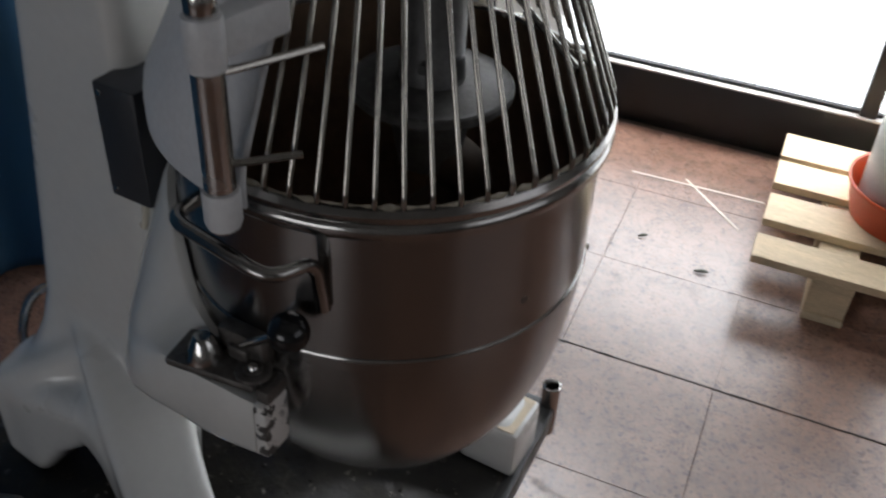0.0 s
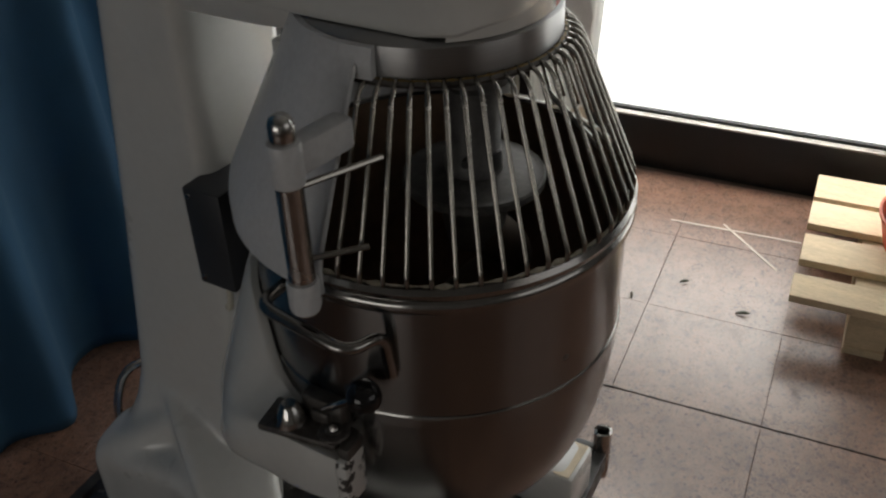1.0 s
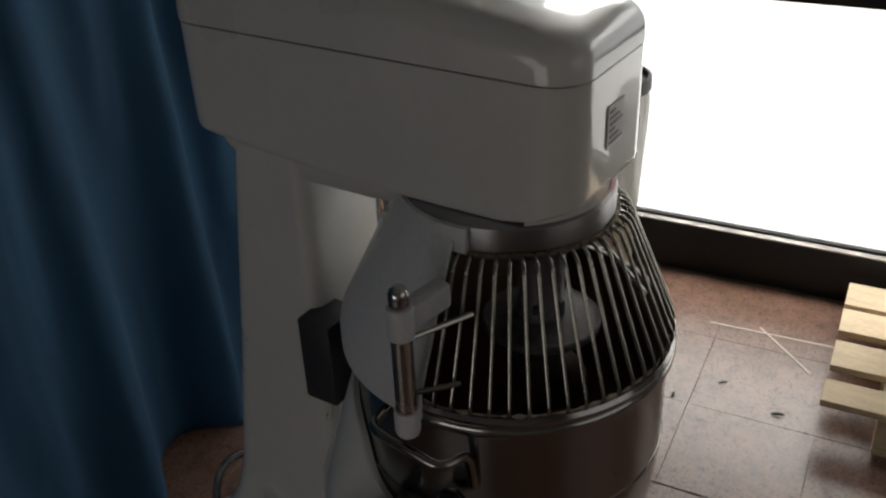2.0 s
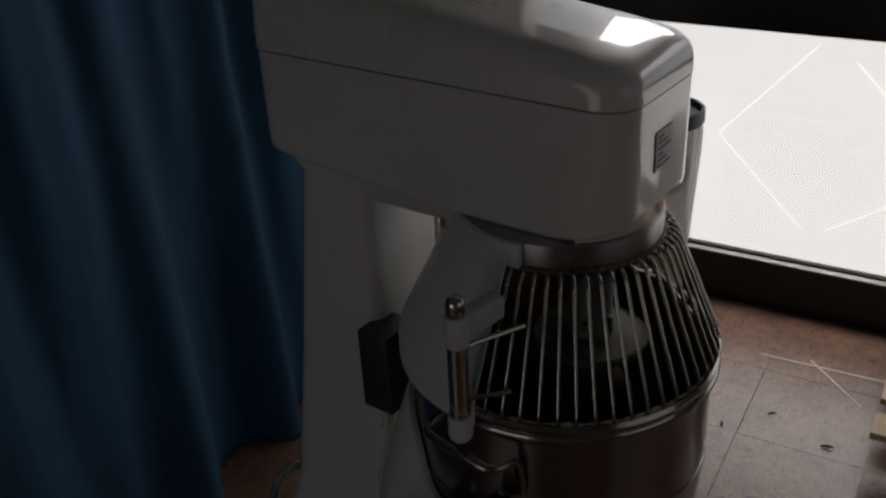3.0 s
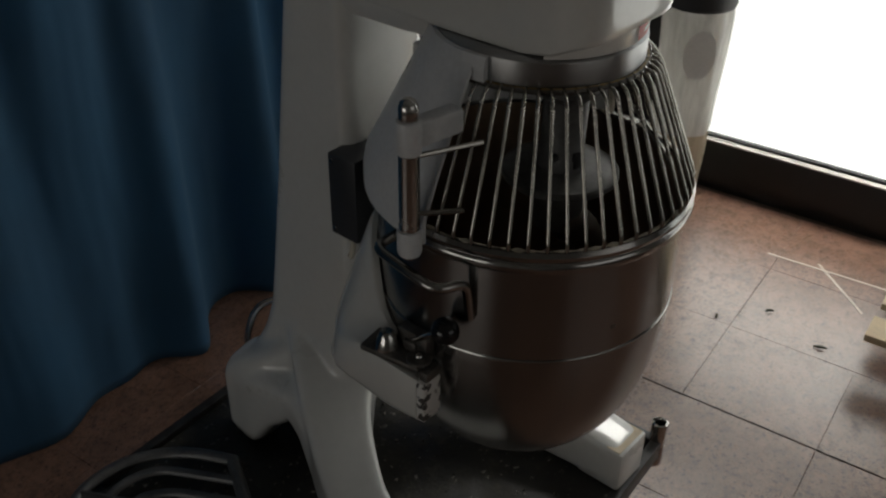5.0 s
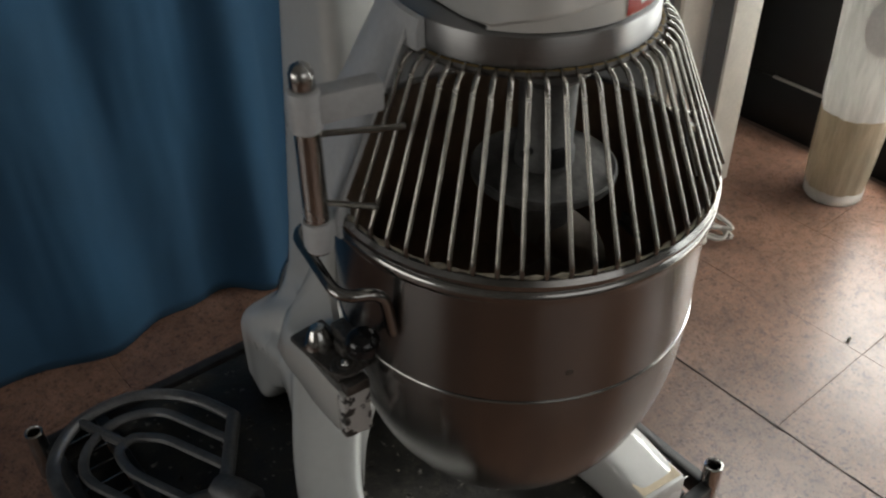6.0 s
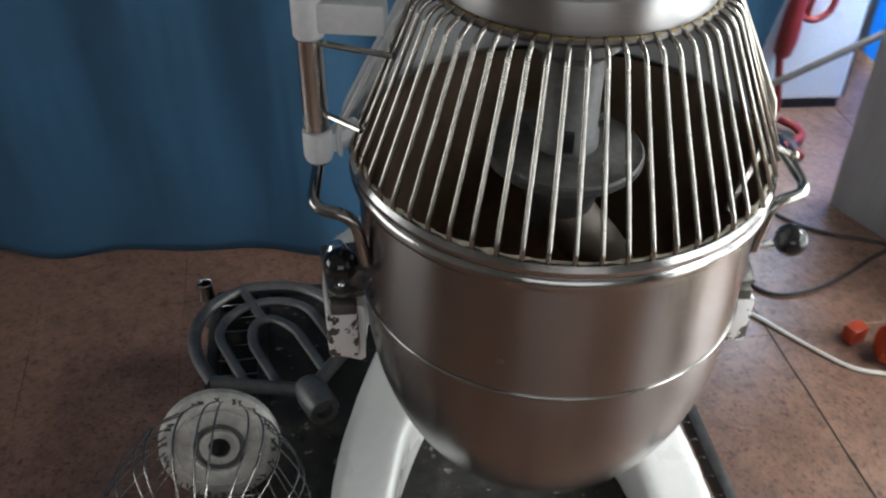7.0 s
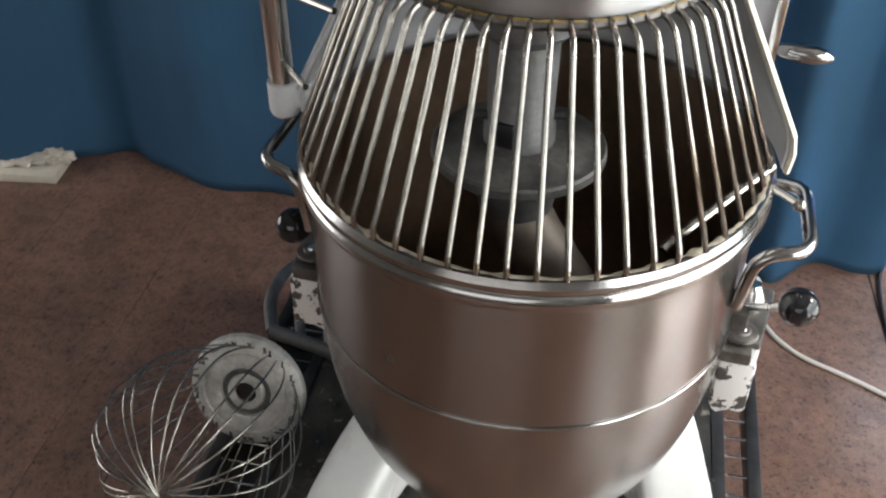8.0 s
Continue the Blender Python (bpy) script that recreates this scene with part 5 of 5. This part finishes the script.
def cable_end():
    ce = thing("cable_end", (1.095, 1.58, 0), "dark rubber cable plug with a dull red tip on the floor", "cable plug")
    part("grip", tube([(1.08, 1.64, 0.022), (1.084, 1.625, 0.024), (1.1, 1.565, 0.024), (1.104, 1.55, 0.02)], [0.014, 0.022, 0.021, 0.014], 16), BLACK_RUBBER, ce)
    part("tip", tube([(1.1035, 1.552, 0.02), (1.112, 1.522, 0.018), (1.113, 1.516, 0.018)], [0.015, 0.014, 0.008], 14), RED_PAINT, ce, "dull red tip")
    return ce


cable_end()


def strip_curtain():
    sc = thing("blue_strip_curtain", ROOM @ Vector((1.83, 1.55, 0)), "bright blue translucent strip curtain in the side door", "curtain")
    for k in range(9):
        v = 1.08 + 0.105 * k
        part("strip", room_box(1.832 + 0.008 * (k % 2), 1.835 + 0.008 * (k % 2), v, v + 0.112, 0.03, 2.3), FAR_BLUE, sc, smooth=False)
    part("hanging_rail", room_box(1.825, 1.85, 1.04, 2.05, 2.305, 2.34, 0.003), TUBE_STEEL, sc)
    return sc


strip_curtain()

# streaks of sunlight put on the floor as pale strips, and litter
for a, b in (((1.68, -0.024), (1.508, -0.23)), ((1.63, 0.13), (1.684, -0.26))):
    d = Vector((b[0] - a[0], b[1] - a[1], 0))
    m = Matrix.Translation((a[0], a[1], 0.0)) @ pose(0, 0, 0, 0, 0, math.degrees(math.atan2(d.y, d.x)))
    tagged(part("sun_streak", box(0, d.length, -0.004, 0.004, -0.001, 0.0012, 0, m), SUN_STREAK, smooth=False), "thin streak of sunlight put on the slabs as a pale strip", "chalk line")


def leaf(x, y, turn, size):
    own = bmesh.new()
    n = 7
    left = [own.verts.new((size * (k / n - 0.5), 0.1 * size * math.sin(math.pi * k / n) + 0.002, 0.004 + 0.006 * math.sin(2.5 * k / n))) for k in range(n + 1)]
    right = [own.verts.new((size * (k / n - 0.5), -0.1 * size * math.sin(math.pi * k / n) - 0.002, 0.003 + 0.004 * math.sin(2.0 * k / n))) for k in range(n + 1)]
    for k in range(n):
        own.faces.new((left[k], right[k], right[k + 1], left[k + 1]))
    lf = part("dry_leaf", own, LEAF, m=pose(x, y, 0, 0, 0, turn))
    lf.modifiers.new("thickness", "SOLIDIFY").thickness = 0.001
    return tagged(lf, "small dark dry leaf on the slabs", "leaf", "litter on the floor")


for x, y, turn, size in ((1.261, -0.198, -75, 0.038), (1.328, -0.012, -60, 0.026), (1.2, 0.1, 20, 0.022)):
    leaf(x, y, turn, size)


def rags():
    rg = thing("rag_heap", (-1.66, 1.1, 0), "crumpled dusty pale sacks on a dirty board beside the curtain", "rags")
    part("board", box(-0.17, 0.075, -0.06, 0.05, 0.0, 0.028, 0.004, pose(-1.66, 1.085, 0, 0, 0, 12)), CREAM_PAINT, rg, "dirty cream board")
    for k, (x, y, w, h) in enumerate(((-1.72, 1.1, 0.075, 0.012), (-1.62, 1.125, 0.05, 0.014), (-1.77, 1.2, 0.08, 0.03))):
        own = bmesh.new()
        bmesh.ops.create_icosphere(own, subdivisions=4, radius=1.0)
        base = 0.028 if k < 2 else 0.0
        for v in own.verts:
            k2 = 1 + 0.5 * noise.noise(v.co * 2.2 + Vector((k * 5, 0, 0))) + 0.22 * noise.noise(v.co * 6)
            v.co = Vector((x + v.co.x * w * k2, y + v.co.y * w * 0.7 * k2, max(base + 0.001, base + h * 0.6 + v.co.z * h * k2 + 0.012 * abs(noise.noise(v.co * 4)))))
        part("rag", own, FLOUR, rg)
    return rg


rags()

# ---- floor slabs, one by one ----
tile_bm = box(-TILE / 2 + 0.0005, TILE / 2 - 0.0005, -TILE / 2 + 0.0002, TILE / 2 - 0.0002, -0.02, 0.0, 0.0)
top = [e for e in tile_bm.edges if all(v.co.z > -0.001 for v in e.verts)]
bmesh.ops.bevel(tile_bm, geom=top, offset=0.0005, segments=1, affect="EDGES")
tile_me = bpy.data.meshes.new("floor_slab")
tile_bm.to_mesh(tile_me)
tile_bm.free()
tile_me.materials.append(TERRAZZO)
for i in range(-8, 3):
    for j in range(-6, 9):
        u, v = U0 + TILE * (i + 0.5), V0 + TILE * (j + 0.5)
        placed("floor_slab", tile_me, floor, m=ROOM @ Matrix.Translation((u + (0.0012 if i >= 0 else -0.0012), v + 0.0006 * math.sin(i * 5.1 + j * 2.3), 0.0008 * noise.noise((i * 1.3, j * 1.7, 0)))))
rest = bmesh.new()
for i in range(-12, 3):
    for j in range(-9, 13):
        if not (-8 <= i < 3 and -6 <= j < 9):
            u, v = U0 + TILE * (i + 0.5), V0 + TILE * (j + 0.5)
            if -3.3 < u < 1.8 and -3.5 < v < 4.1:
                rest.verts.ensure_lookup_table()
                ring = [rest.verts.new(ROOM @ Vector((u + a * (TILE / 2 - 0.0008), v + b * (TILE / 2 - 0.0008), 0.0))) for a, b in ((-1, -1), (1, -1), (1, 1), (-1, 1))]
                rest.faces.new(ring)
tagged(part("outer_slabs", rest, TERRAZZO, floor, smooth=False), kind="stuff")

# crumbled, dirt-filled joint that runs past the mixer
crumbled = bmesh.new()
rows = []
for k in range(420):
    v = -1.6 + 0.0075 * k
    wide = 0.0016 + 0.0035 * max(0.0, noise.noise((v * 19, 3.0, 0)) + 0.35) * (0.6 + 0.8 * abs(noise.noise((v * 90, 0, 1))))
    mid = U0 + 0.0016 * noise.noise((v * 12, 8.0, 2))
    rows.append([crumbled.verts.new(ROOM @ Vector((mid + a * wide, v, z))) for a, z in ((-1, 0.0009), (-0.6, 0.0014), (0.6, 0.0014), (1, 0.0009))])
for a, b in zip(rows, rows[1:]):
    for k in range(3):
        crumbled.faces.new((a[k], a[k + 1], b[k + 1], b[k]))
tagged(part("joint_grime", crumbled, GRIME, floor, "dark dirt in a crumbled joint"), kind="stuff")
